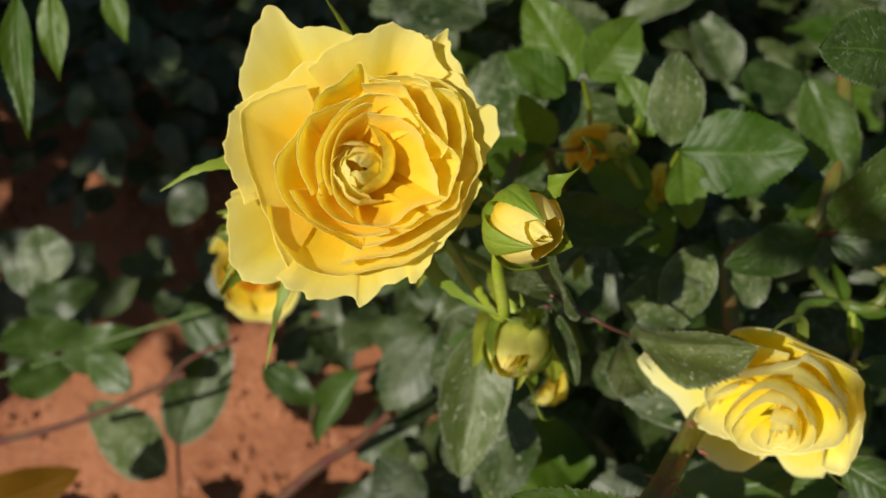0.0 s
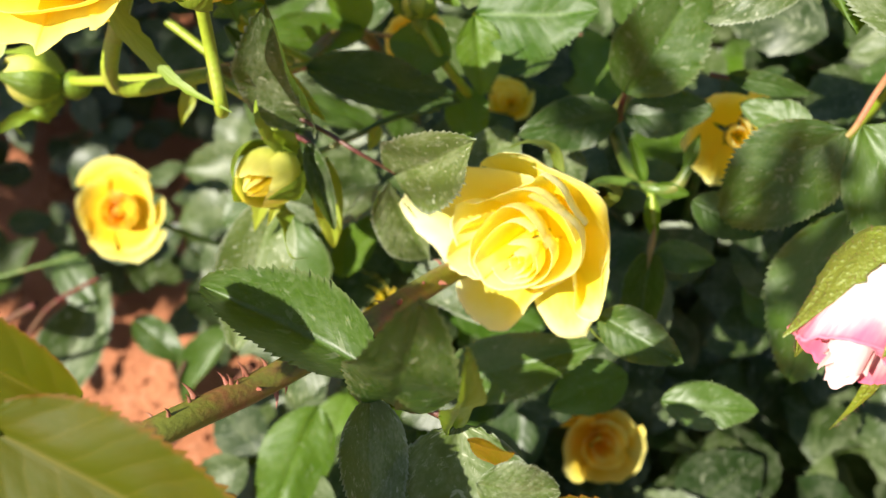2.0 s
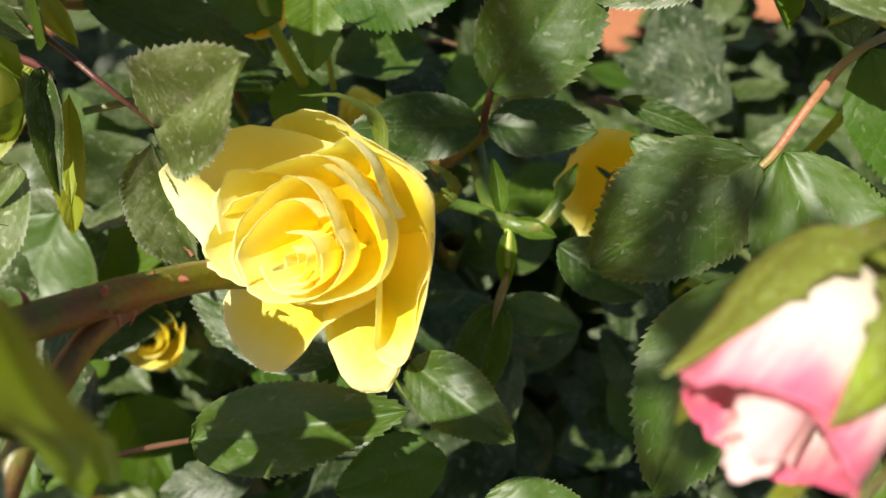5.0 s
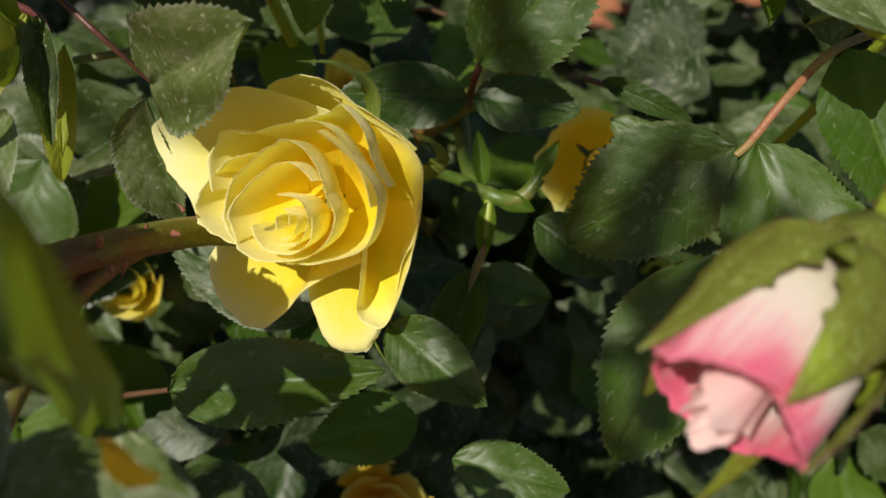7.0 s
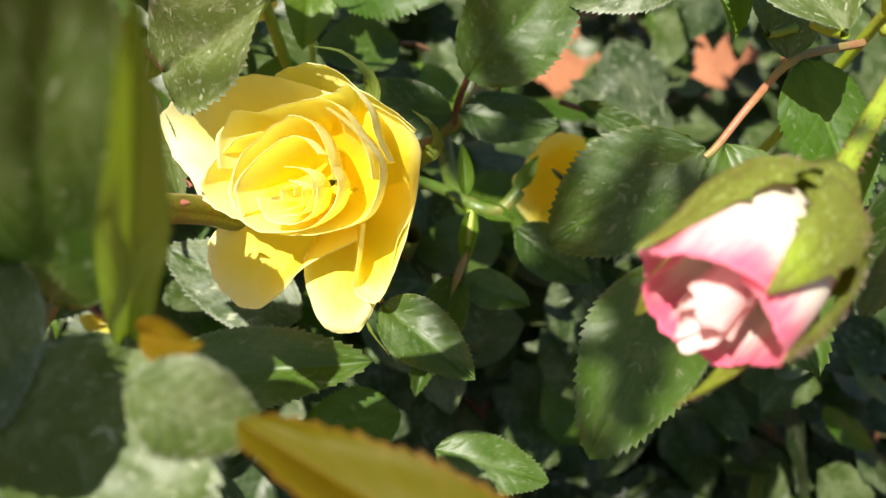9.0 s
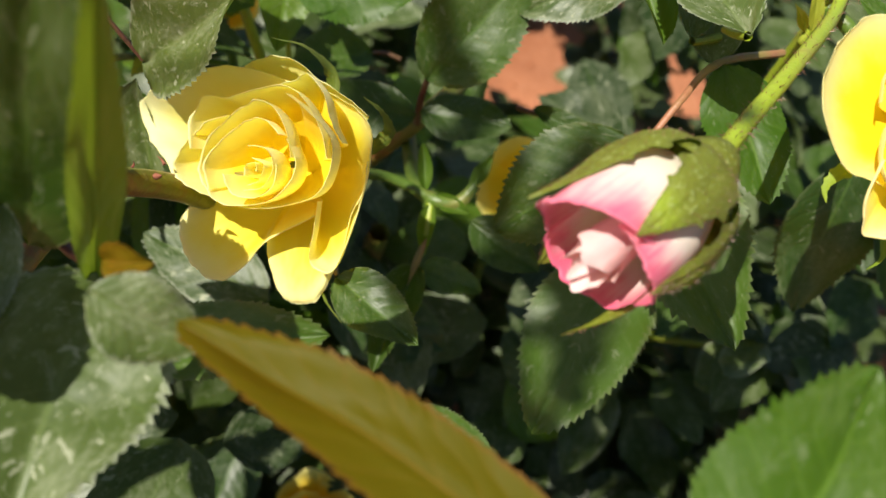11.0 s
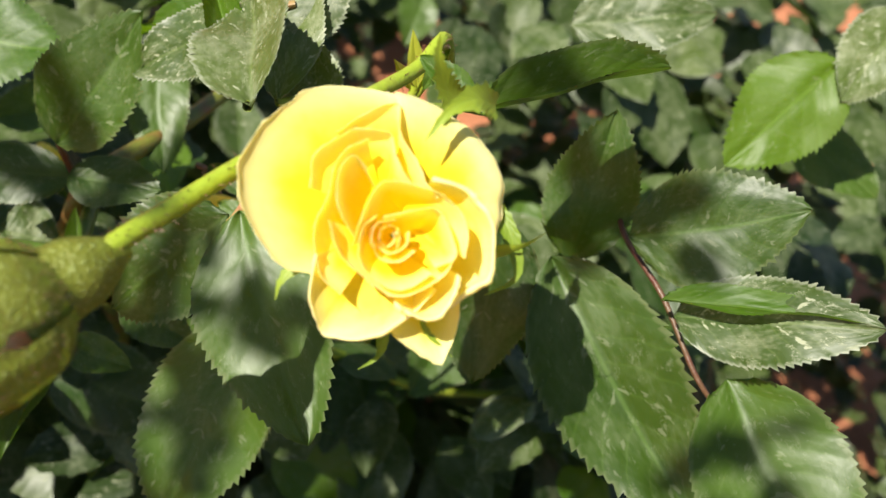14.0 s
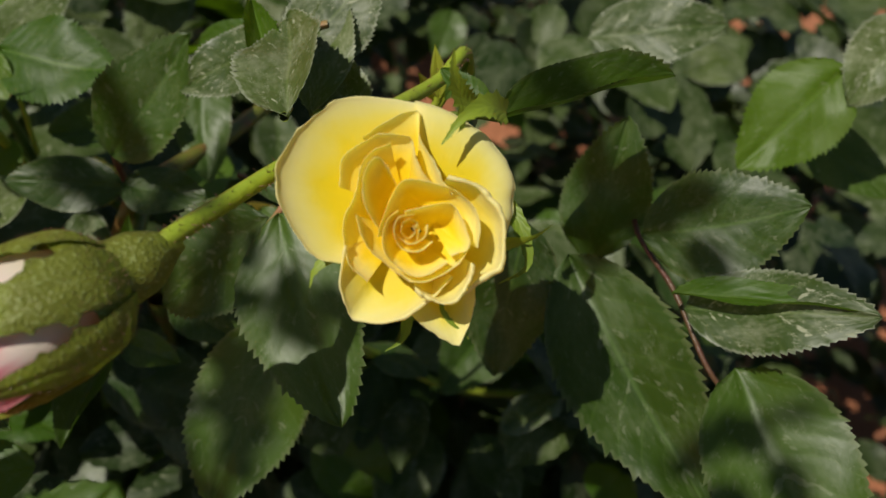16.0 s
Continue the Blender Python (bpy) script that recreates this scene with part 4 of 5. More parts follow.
    for angle, R, H, roll in [(0, 0.78, 1.55, 0.05), (120, 0.82, 1.50, 0.1), (240, 0.86, 1.45, 0.1), (60, 0.55, 1.62, 0.0), (190, 0.44, 1.65, 0.0), (20, 0.26, 1.66, 0.0), (200, 0.22, 1.68, 0.0)]:
        add_petal(bud, S, angle, R, H, 80, roll, 0.2, 0.05, int(angle) + 400, outer if R > 0.7 else inner, belly=3.6, close=0.75 if R > 0.6 else 1.2, base=0.4)
    add_hip(bud, S, SEPAL, 0.42, 0.75)
    for k, angle in enumerate((30, 105, 175, 245, 315)):
        if angle in open_sepals:
            add_sepals(bud, S, [(angle, (0.4, 0.0), (0.98, 0.45), (1.25, 1.0), (1.9, 1.5), (2.2, 1.2))], SEPAL, 0.55, 0.35)
        else:
            wrap_sepal(bud, S, (angle, angle + 8), 29, [(0.42, -0.02), (0.86, 0.40), (0.93, 0.85), (0.72, 1.35), (0.40 + 0.05 * k, 1.75)], SEPAL, 0.12, k)
    stem_part(bud, stem, 0.0013, 0.0016, STEM_LIME)
    return bud


small_bud("opening yellow rosebud with curling green sepals", (0.0148, 0.0541, 0.4709), (0.4699, -0.5557, 0.6859), (0.0149, 0.9321, 0.3618), 0.0092, PETAL, PETAL, [(0.014, 0.0551, 0.4697), (0.0138, 0.0512, 0.4515), (0.0149, 0.0436, 0.4378), (0.003, 0.0716, 0.4136)], (315,))
small_bud("small green rosebud showing a little yellow", (0.0231, 0.049, 0.4077), (-0.3288, -0.7967, 0.5071), (-0.0154, 0.9296, 0.3682), 0.0100, PETAL_BUD, PETAL, [(0.0235, 0.0499, 0.4072), (0.0207, 0.0551, 0.4054), (0.0178, 0.0629, 0.4106), (0.003, 0.0716, 0.4136)], (175, 315))
small_bud("green closed rosebud on a slim stem", (-0.0494, 0.0873, 0.3849), (-0.9738, -0.0162, 0.2267), (-0.0343, 0.9186, 0.3938), 0.0105, PETAL_BUD, SEPAL, [(-0.0467, 0.088, 0.386), (-0.0401, 0.082, 0.3936), (-0.0168, 0.0761, 0.4042), (0.003, 0.0716, 0.4136)], (175, 105))
small_bud("tiny lime green rosebud with spreading sepals", (0.0552, 0.1035, 0.4020), (-0.13, 0.62, 0.77), (0.9906, 0.0466, 0.1284), 0.0058, PETAL_BUD, SEPAL, [(0.0554, 0.1030, 0.4013), (0.0596, 0.0985, 0.3972), (0.0640, 0.0960, 0.3900), (0.0760, 0.1020, 0.3600)], (30, 175, 245))

# ---- roses hidden among the leaves ----
rose = flower("yellow_rose", "yellow rose half hidden behind leaves", "rose", (0.1545, 0.0880, 0.3730), (-0.25, -0.55, 0.80), (-0.11, 0.8296, 0.5475))
S = 0.0125
inner_spiral(rose, S, 3, 0.20, 0.45, 0.9, 0.95, 110, 80, PETAL, 0, 0.1, 500, close=0.6, belly=3.0)
for angle, R, H, hw, roll in [(20, 1.0, 0.75, 52, 0.5), (95, 1.15, 0.55, 50, 0.5), (150, 1.25, 0.35, 46, 0.4), (215, 0.95, 0.6, 50, 0.4), (290, 1.0, 0.6, 54, 0.4)]:
    add_petal(rose, S, angle, R, H, hw, roll, 0.3, 0.06, angle + 31, PETAL, belly=2.0, base=0.3)
add_hip(rose, S, SEPAL)
stem_part(rose, [(0.1550, 0.0900, 0.3705), (0.1580, 0.1063, 0.3353), (0.1776, 0.1104, 0.219)], 0.0015, 0.002, STEM)
rose = flower("yellow_rose", "amber rose deep among bright green leaves", "rose", (0.0541, 0.1225, 0.3690), (-0.10, -0.45, 0.89), (-0.11, 0.8296, 0.5475))
S = 0.0085
inner_spiral(rose, S, 4, 0.15, 0.5, 0.8, 0.85, 105, 75, PETAL_C, 0, 0.2, 500)
for angle, R, H, hw, roll in [(0, 1.0, 0.6, 48, 0.5), (75, 1.2, 0.45, 46, 0.5), (140, 0.9, 0.6, 50, 0.4), (230, 1.0, 0.5, 52, 0.4), (300, 1.05, 0.5, 50, 0.5)]:
    add_petal(rose, S, angle, R, H, hw, roll, 0.3, 0.06, angle + 57, PETAL_C, belly=2.0, base=0.3)
add_hip(rose, S, SEPAL)
stem_part(rose, [(0.0505, 0.1235, 0.3715), (0.0600, 0.1330, 0.3300), (0.0850, 0.1420, 0.2200)], 0.0015, 0.002, STEM)
rose = flower("yellow_rose", "small yellow rose half hidden behind dark leaves", "rose", (0.0884, 0.1236, 0.3338), (-0.2237, -0.3418, 0.9128), (-0.11, 0.8296, 0.5475))
S = 0.0092
inner_spiral(rose, S, 6, 0.15, 0.6, 0.8, 0.85, 100, 65, PETAL, 0, 0.3, 500)
inner_spiral(rose, S, 6, 0.75, 1.0, 0.75, 0.55, 52, 44, PETAL, 60, 0.5, 520)
add_hip(rose, S, SEPAL)
stem_part(rose, [(0.0892, 0.1248, 0.3306), (0.102, 0.1391, 0.2891), (0.1169, 0.1513, 0.1801)], 0.0015, 0.002, STEM)
rose = flower("yellow_rose", "small yellow rose under the leaves", "rose", (0.0418, 0.0634, 0.2905), (-0.4296, -0.6568, 0.6197), (-0.1664, 0.8127, 0.5584))
S = 0.0120
inner_spiral(rose, S, 6, 0.15, 0.6, 0.8, 0.85, 100, 65, PETAL, 0, 0.3, 500)
inner_spiral(rose, S, 6, 0.75, 1.0, 0.75, 0.55, 52, 44, PETAL, 60, 0.5, 520)
add_hip(rose, S, SEPAL)
stem_part(rose, [(0.0425, 0.0648, 0.2885), (0.0560, 0.0780, 0.2550), (0.0740, 0.0850, 0.1500)], 0.0015, 0.002, STEM)
rose = flower("yellow_rose", "amber rose low in the bush", "rose", (0.1321, 0.0218, 0.2472), (-0.008, -0.438, 0.899), (-0.0447, 0.8982, 0.4372))
S = 0.018
inner_spiral(rose, S, 6, 0.15, 0.6, 0.8, 0.85, 100, 65, PETAL_C, 0, 0.3, 500)
inner_spiral(rose, S, 6, 0.75, 1.0, 0.75, 0.55, 52, 44, PETAL_C, 60, 0.5, 520)
add_hip(rose, S, SEPAL)
stem_part(rose, [(0.1322, 0.0241, 0.2423), (0.1423, 0.0428, 0.1945), (0.162, 0.047, 0.0969)], 0.0015, 0.002, STEM)

# ---- thorny cane and stems ----
stalk = part("cane", tube_mesh("cane", [(-0.0256, -0.0661, 0.452), (-0.007, -0.0459, 0.4476), (0.0127, -0.0287, 0.4398), (0.0324, -0.0114, 0.4255), (0.0507, 0.0039, 0.419), (0.0656, 0.0217, 0.4048), (0.0904, 0.0501, 0.3713), (0.1032, 0.0925, 0.3465), (0.1153, 0.0858, 0.3855), (0.1304, 0.1179, 0.3844), (0.1409, 0.1527, 0.3786)], 0.0031, 0.0024, 12, 60, 0.05), CANE, bush, "thorny red-brown cane")
CANE_LINE = spline([(-0.007, -0.0459, 0.4476), (0.0127, -0.0287, 0.4398), (0.0324, -0.0114, 0.4255), (0.0507, 0.0039, 0.419), (0.0664, 0.0198, 0.4106)], 40)
rng = np.random.default_rng(5)
for i in range(44):
    f = rng.random() * 38.9
    p = Vector(CANE_LINE[int(f)]).lerp(Vector(CANE_LINE[int(f) + 1]), f % 1)
    d = (Vector(CANE_LINE[int(f) + 1]) - Vector(CANE_LINE[int(f)])).normalized()
    a = rng.random() * 6.283
    x = d.orthogonal().normalized()
    side = x * math.cos(a) + d.cross(x) * math.sin(a)
    long = rng.uniform(0.0014, 0.0038)
    part("thorn", cone_mesh("thorn", p + side * 0.0028, p + side * (0.0030 + long) - d * long * 0.4, long * 0.22, d * 0.0003), THORN, stalk)
stalk = part("branch", tube_mesh("branch", [(0.0615, 0.0165, 0.411), (0.0548, 0.0055, 0.413), (0.0524, -0.003, 0.414), (0.05, -0.015, 0.412), (0.048, -0.03, 0.405)], 0.0020, 0.0022, 10, 40, 0.04), CANE, bush, "reddish brown side branch")
stalk = part("branch", tube_mesh("branch", [(-0.0273, -0.0639, 0.5010), (-0.0182, -0.0579, 0.4936), (-0.0059, -0.0449, 0.4822), (0.0032, -0.0394, 0.4765), (0.0125, -0.0327, 0.4713)], 0.0019, 0.0016, 9, 40, 0.03), STEM_LIME, bush, "slim green branch")
stalk = part("branch", tube_mesh("branch", [(0.003, 0.0716, 0.4136), (0.0115, 0.0923, 0.3918), (0.019, 0.0984, 0.3845), (0.0346, 0.1263, 0.3686), (0.0541, 0.1281, 0.3173), (0.101, 0.1428, 0.2471)], 0.0024, 0.0018, 9, 40, 0.03), CANE, bush, "dark reddish branch")
stalk = part("branch", tube_mesh("branch", [(0.1332, 0.0652, 0.3897), (0.1300, 0.0610, 0.3858), (0.1234, 0.0612, 0.3838), (0.1189, 0.0704, 0.379), (0.1146, 0.0937, 0.3747)], 0.0016, 0.0022, 9, 40, 0.03), STEM, bush, "green forked branch under the pale rose")
stalk = part("branch", tube_mesh("branch", [(0.1776, 0.0743, 0.3577), (0.1994, 0.0881, 0.3336), (0.2301, 0.0998, 0.3094), (0.2795, 0.1248, 0.287)], 0.0016, 0.0014, 9, 30, 0.03), STEM_LIME, bush, "slim green branch")

# ---- leaves on stalks ----
stalk = spray([(0.0172, 0.0605, 0.4194), (0.0328, 0.052, 0.421), (0.0429, 0.0455, 0.4212), (0.052, 0.0446, 0.4135)], 0.0006, 0.0005, STALK)
leaflet(stalk, (0.0522, 0.0446, 0.4128), (0.0672, 0.0298, 0.4480), 0.0205, (-0.66, -0.74, 0.12), "fold", GREY, 2, "dusty leaflet with a reddish toothed edge")
leaflet(stalk, (0.0501, 0.0471, 0.4051), (0.0601, 0.0341, 0.3816), 0.0147, (-0.37, -0.46, 0.8), "deep", GREY, 0)
leaflet(stalk, (0.0319, 0.0538, 0.4190), (0.0215, 0.0582, 0.4507), 0.0230, (-0.46, -0.88, 0.05), "deep", GREY, 1)
leaflet(stalk, (0.0324, 0.0546, 0.3987), (0.0346, 0.0393, 0.379), 0.0075, (0.01, -0.46, 0.89), "fold", LIME, 2)
leaflet(stalk, (0.023, 0.0667, 0.3962), (0.0291, 0.0499, 0.388), 0.0062, (0.21, -0.52, 0.83), "deep", LEAF, 3)
leaflet(stalk, (0.0203, 0.0683, 0.3947), (0.0099, 0.0438, 0.3771), 0.0088, (-0, -0.38, 0.93), "long", LIME, 4)
stalk = spray([(-0.0028, 0.1017, 0.4148), (0.0047, 0.0985, 0.4074), (0.0186, 0.0898, 0.3968)], 0.0012, 0.001, STEM_LIME)
leaflet(stalk, (0.0119, 0.0955, 0.4), (0.007, 0.1073, 0.4075), 0.0050, (-0.09, -0.47, 0.88), "long", LIME, 5)
leaflet(stalk, (0.0175, 0.0805, 0.4026), (0.0275, 0.0726, 0.3983), 0.0056, (-0.09, -0.47, 0.88), "fold", LIME, 6)
leaflet(stalk, (0.0148, 0.0704, 0.3955), (0.0215, 0.0613, 0.39), 0.0060, (-0.09, -0.47, 0.88), "long", LIME, 7)
leaflet(stalk, (0.0219, 0.0611, 0.3899), (0.0093, 0.0527, 0.383), 0.0063, (-0.09, -0.47, 0.88), "long", LIME, 8)
leaflet(stalk, (0.0099, 0.0795, 0.4133), (0.0093, 0.1043, 0.4178), 0.0049, (-0.09, -0.47, 0.88), "long", LIME, 9)
leaflet(stalk, (-0.0022, 0.0941, 0.4212), (-0.0017, 0.103, 0.4373), 0.0061, (-0.03, -0.38, 0.92), "long", LIME, 10)
leaflet(stalk, (0.0113, 0.0789, 0.4247), (-0, 0.096, 0.4336), 0.0066, (-0.03, -0.38, 0.92), "long", FRESH, 11)
stalk = spray([(-0.0127, 0.0908, 0.4108), (-0.0016, 0.0839, 0.4072), (0.004, 0.0802, 0.4052), (0.0144, 0.0847, 0.3992), (0.026, 0.0911, 0.3956)], 0.0013, 0.0011, STEM_LIME)
leaflet(stalk, (0.0333, 0.0613, 0.4094), (0.0067, 0.0833, 0.419), 0.0057, (0.04, -0.43, 0.9), "long", LIME, 12)
leaflet(stalk, (0.0281, 0.059, 0.4112), (0.0066, 0.0805, 0.4243), 0.0075, (0.14, -0.42, 0.9), "deep", GREY, 13)
stalk = spray([(-0.0008, 0.0978, 0.4216), (0.0075, 0.0905, 0.4176), (0.0166, 0.0862, 0.4096), (0.0246, 0.0913, 0.3956)], 0.0013, 0.0011, STEM_LIME)
leaflet(stalk, (0.007, 0.0932, 0.4192), (0.0012, 0.1083, 0.434), 0.0030, (0.04, -0.43, 0.9), "long", LIME, 14)
leaflet(stalk, (0.0012, 0.0886, 0.4161), (0.0154, 0.0882, 0.4225), 0.0043, (0.03, -0.25, 0.97), "fold", FRESH, 15)
leaflet(stalk, (0.0153, 0.089, 0.4113), (0.0118, 0.0966, 0.4216), 0.0026, (0.04, -0.43, 0.9), "long", BRONZE, 16)
leaflet(stalk, (0.0017, 0.0903, 0.4171), (-0.0034, 0.0996, 0.4284), 0.0033, (0.04, -0.43, 0.9), "long", GREY, 17)
leaflet(stalk, (-0.0018, 0.0718, 0.4115), (-0.0059, 0.061, 0.4046), 0.0045, (0.04, -0.43, 0.9), "long", LIME, 18)
stalk = spray([(0.0217, 0.0598, 0.4055), (0.0277, 0.0569, 0.4076), (0.0313, 0.0529, 0.4088)], 0.0009, 0.0007, STALK)
leaflet(stalk, (0.0293, 0.0536, 0.4116), (0.0374, 0.0339, 0.4023), 0.0062, (0.14, -0.42, 0.9), "deep", GREY, 19)
leaflet(stalk, (0.0338, 0.0529, 0.4067), (0.0383, 0.0345, 0.398), 0.0054, (0.04, -0.43, 0.9), "long", LIME, 20)
leaflet(stalk, (0.0273, 0.0487, 0.4108), (0.0209, 0.0323, 0.4062), 0.0042, (0.04, -0.43, 0.9), "long", LIME, 21)
stalk = spray([(0.0621, 0.0891, 0.3789), (0.0481, 0.0834, 0.3804), (0.0377, 0.076, 0.3811), (0.0265, 0.0719, 0.3779)], 0.0011, 0.0009, STEM)
leaflet(stalk, (0.0447, 0.0787, 0.3832), (0.042, 0.0714, 0.3809), 0.0043, (0.04, -0.43, 0.9), "long", LIME, 22)
stalk = spray([(0.0108, 0.0888, 0.3954), (0.0174, 0.0886, 0.3959), (0.024, 0.0881, 0.3963)], 0.0012, 0.0008, STALK_TAN)
leaflet(stalk, (0.0233, 0.0883, 0.3963), (0.0691, 0.0842, 0.3907), 0.0167, (-0.11, -0.29, 0.95), "fold", LEAF, 23)
stalk = spray([(0.0561, 0.126, 0.3645), (0.0446, 0.1212, 0.3722), (0.0369, 0.1193, 0.3762)], 0.0008, 0.0006, STALK_TAN)
leaflet(stalk, (0.0369, 0.1193, 0.3762), (0.0059, 0.1068, 0.3889), 0.0148, (-0.11, -0.29, 0.95), "flat", FRESH, 24)
leaflet(stalk, (0.0368, 0.1199, 0.3766), (0.0265, 0.1257, 0.3976), 0.0142, (-0.28, -0.47, 0.84), "flat", FRESH, 25)
stalk = spray([(0.0784, 0.1025, 0.369), (0.0733, 0.1049, 0.3882), (0.0711, 0.1023, 0.4068)], 0.0008, 0.0007, STEM_LIME)
leaflet(stalk, (0.0711, 0.1021, 0.4067), (0.1034, 0.0961, 0.4179), 0.0248, (-0.09, -0.47, 0.88), "flat", FRESH, 26)
leaflet(stalk, (0.0708, 0.0997, 0.4086), (0.0748, 0.0814, 0.3967), 0.0132, (0.09, -0.37, 0.93), "fold", FRESH, 27)
leaflet(stalk, (0.0691, 0.1044, 0.4056), (0.0749, 0.1364, 0.4096), 0.0168, (-0.1, -0.38, 0.92), "flat", GREY, 28)
leaflet(stalk, (0.0686, 0.1014, 0.3733), (0.0747, 0.0837, 0.368), 0.0142, (-0.1, -0.38, 0.92), "flat", FRESH, 29)
leaflet(stalk, (0.0666, 0.1118, 0.3982), (0.0569, 0.1308, 0.404), 0.0129, (-0.1, -0.38, 0.92), "flat", FRESH, 30)
stalk = spray([(0.1085, 0.1271, 0.3703), (0.1035, 0.1276, 0.3701), (0.0995, 0.1267, 0.3692)], 0.0007, 0.0006, STALK)
leaflet(stalk, (0.0995, 0.1267, 0.3692), (0.0773, 0.1135, 0.3641), 0.0187, (-0.1, -0.38, 0.92), "cup", LEAF, 31)
stalk = spray([(0.1148, 0.0816, 0.3886), (0.1129, 0.0788, 0.3987), (0.1119, 0.0758, 0.4086)], 0.001, 0.0008, STALK)
leaflet(stalk, (0.1117, 0.0755, 0.4085), (0.1235, 0.0863, 0.4434), 0.0236, (-0, -0.38, 0.93), "fold", LEAF, 32)
leaflet(stalk, (0.1134, 0.0794, 0.3931), (0.085, 0.071, 0.3932), 0.0157, (-0.09, -0.47, 0.88), "flat", LEAF, 33)
leaflet(stalk, (0.1135, 0.0764, 0.3971), (0.1353, 0.0734, 0.4069), 0.0148, (-0.11, -0.29, 0.95), "flat", LEAF, 34)
leaflet(stalk, (0.1167, 0.1315, 0.3983), (0.1308, 0.0955, 0.3875), 0.0178, (-0.11, -0.29, 0.95), "flat", LEAF, 35)
stalk = spray([(0.1559, 0.085, 0.46), (0.1506, 0.0834, 0.4577), (0.1466, 0.0823, 0.4548)], 0.0009, 0.0007, STALK_TAN)
leaflet(stalk, (0.147, 0.0831, 0.4542), (0.1248, 0.0797, 0.4331), 0.0153, (-0.19, -0.52, 0.84), "flat", GREY, 36)
leaflet(stalk, (0.1473, 0.0867, 0.4532), (0.1187, 0.0957, 0.4313), 0.0088, (-0.28, -0.11, 0.96), "fold", FRESH, 37)
stalk = spray([(0.1561, 0.0418, 0.4704), (0.1558, 0.0452, 0.4679), (0.1556, 0.0501, 0.4652)], 0.0009, 0.0007, STEM_LIME)
leaflet(stalk, (0.1565, 0.0418, 0.4706), (0.1449, 0.0831, 0.4627), 0.0192, (-0.37, -0.53, 0.76), "fold", GREY, 38)
leaflet(stalk, (0.1513, 0.0772, 0.4531), (0.1622, 0.0983, 0.4715), 0.0196, (-0.19, -0.52, 0.84), "flat", GREY, 39)
stalk = spray([(0.1822, 0.0747, 0.4512), (0.164, 0.0603, 0.4518), (0.1603, 0.0559, 0.4425), (0.1574, 0.0504, 0.4345), (0.1560, 0.0488, 0.4318)], 0.0009, 0.0007, STALK_TAN)
leaflet(stalk, (0.1554, 0.0499, 0.4332), (0.1348, 0.0397, 0.4021), 0.0256, (-0.17, -0.56, 0.81), "flat", LEAF, 40)
leaflet(stalk, (0.1576, 0.049, 0.4363), (0.1814, 0.0101, 0.4256), 0.0258, (-0.18, -0.62, 0.76), "flat", LEAF, 41)
leaflet(stalk, (0.1654, 0.0415, 0.4119), (0.159, 0.006, 0.3766), 0.0282, (-0.2, -0.52, 0.83), "flat", LEAF, 42)
leaflet(stalk, (0.1652, 0.0604, 0.4521), (0.1792, 0.0338, 0.4448), 0.0177, (-0.19, -0.52, 0.84), "flat", FRESH, 43)
leaflet(stalk, (0.1663, 0.0657, 0.4474), (0.1595, 0.0809, 0.4577), 0.0130, (-0.21, -0.43, 0.88), "fold", GREY, 44)
stalk = spray([(0.1021, 0.0283, 0.3913), (0.1024, 0.02, 0.3982), (0.1028, 0.0135, 0.4038)], 0.0007, 0.0005, STALK_TAN)
leaflet(stalk, (0.1027, 0.0135, 0.4037), (0.1199, 0.0004, 0.4098), 0.0126, (-0.1, -0.42, 0.9), "fold", LEAF, 45)
stalk = spray([(0.0456, 0.0103, 0.333), (0.056, 0.0099, 0.3467), (0.0656, 0.0086, 0.3598)], 0.0008, 0.0006, STALK)
leaflet(stalk, (0.0658, 0.0078, 0.3617), (0.1047, 0.0127, 0.3846), 0.0188, (-0.21, -0.34, 0.91), "fold", LEAF, 46)
leaflet(stalk, (0.1179, 0.0115, 0.3661), (0.0962, 0.0021, 0.362), 0.0156, (-0.21, -0.34, 0.91), "flat", FRESH, 47)
leaflet(stalk, (0.1245, 0.002, 0.3735), (0.1459, -0.0024, 0.3835), 0.0130, (-0.23, -0.25, 0.94), "arch", LEAF, 48)
leaflet(stalk, (0.0923, 0.0341, 0.3571), (0.0554, 0.0444, 0.3561), 0.0198, (-0.19, -0.43, 0.88), "flat", GREY, 49)
stalk = spray([(0.0466, 0.0001, 0.4206), (0.0513, -0.0099, 0.4326), (0.0551, -0.0158, 0.4388), (0.0619, -0.02, 0.437), (0.0685, -0.0237, 0.4398)], 0.001, 0.0008, STALK)
leaflet(stalk, (0.0544, -0.0163, 0.4408), (0.0157, 0.0033, 0.4404), 0.0182, (-0.01, -0.02, 1), "deep", LEAF, 50)
leaflet(stalk, (0.0565, -0.0200, 0.4350), (0.0605, -0.0305, 0.5010), 0.020, (-0.10, -0.97, 0.20), "flat", LEAF, 1)
leaflet(stalk, (0.0700, -0.0300, 0.4520), (0.0760, -0.0340, 0.4600), 0.0052, (-0.05, -0.70, 0.70), "fold", RUSSET, 0)
# sunlit half of the folded leaf, its brightness given by the paler sepal green
leaflet(stalk, (0.0675, -0.0240, 0.4360), (0.0690, -0.0330, 0.4960), 0.0065, (0.3, -0.7, 0.6), "flat", SEPAL, 1)
leaflet(stalk, (0.0710, -0.0377, 0.4572), (0.0850, -0.0400, 0.4556), 0.0105, (0.05, -0.60, 0.80), "arch", GREY, 2)
leaflet(stalk, (0.0685, -0.0237, 0.4398), (0.07, -0.0601, 0.4405), 0.0286, (-0.1, -0.48, 0.87), "fold", GREY, 51)
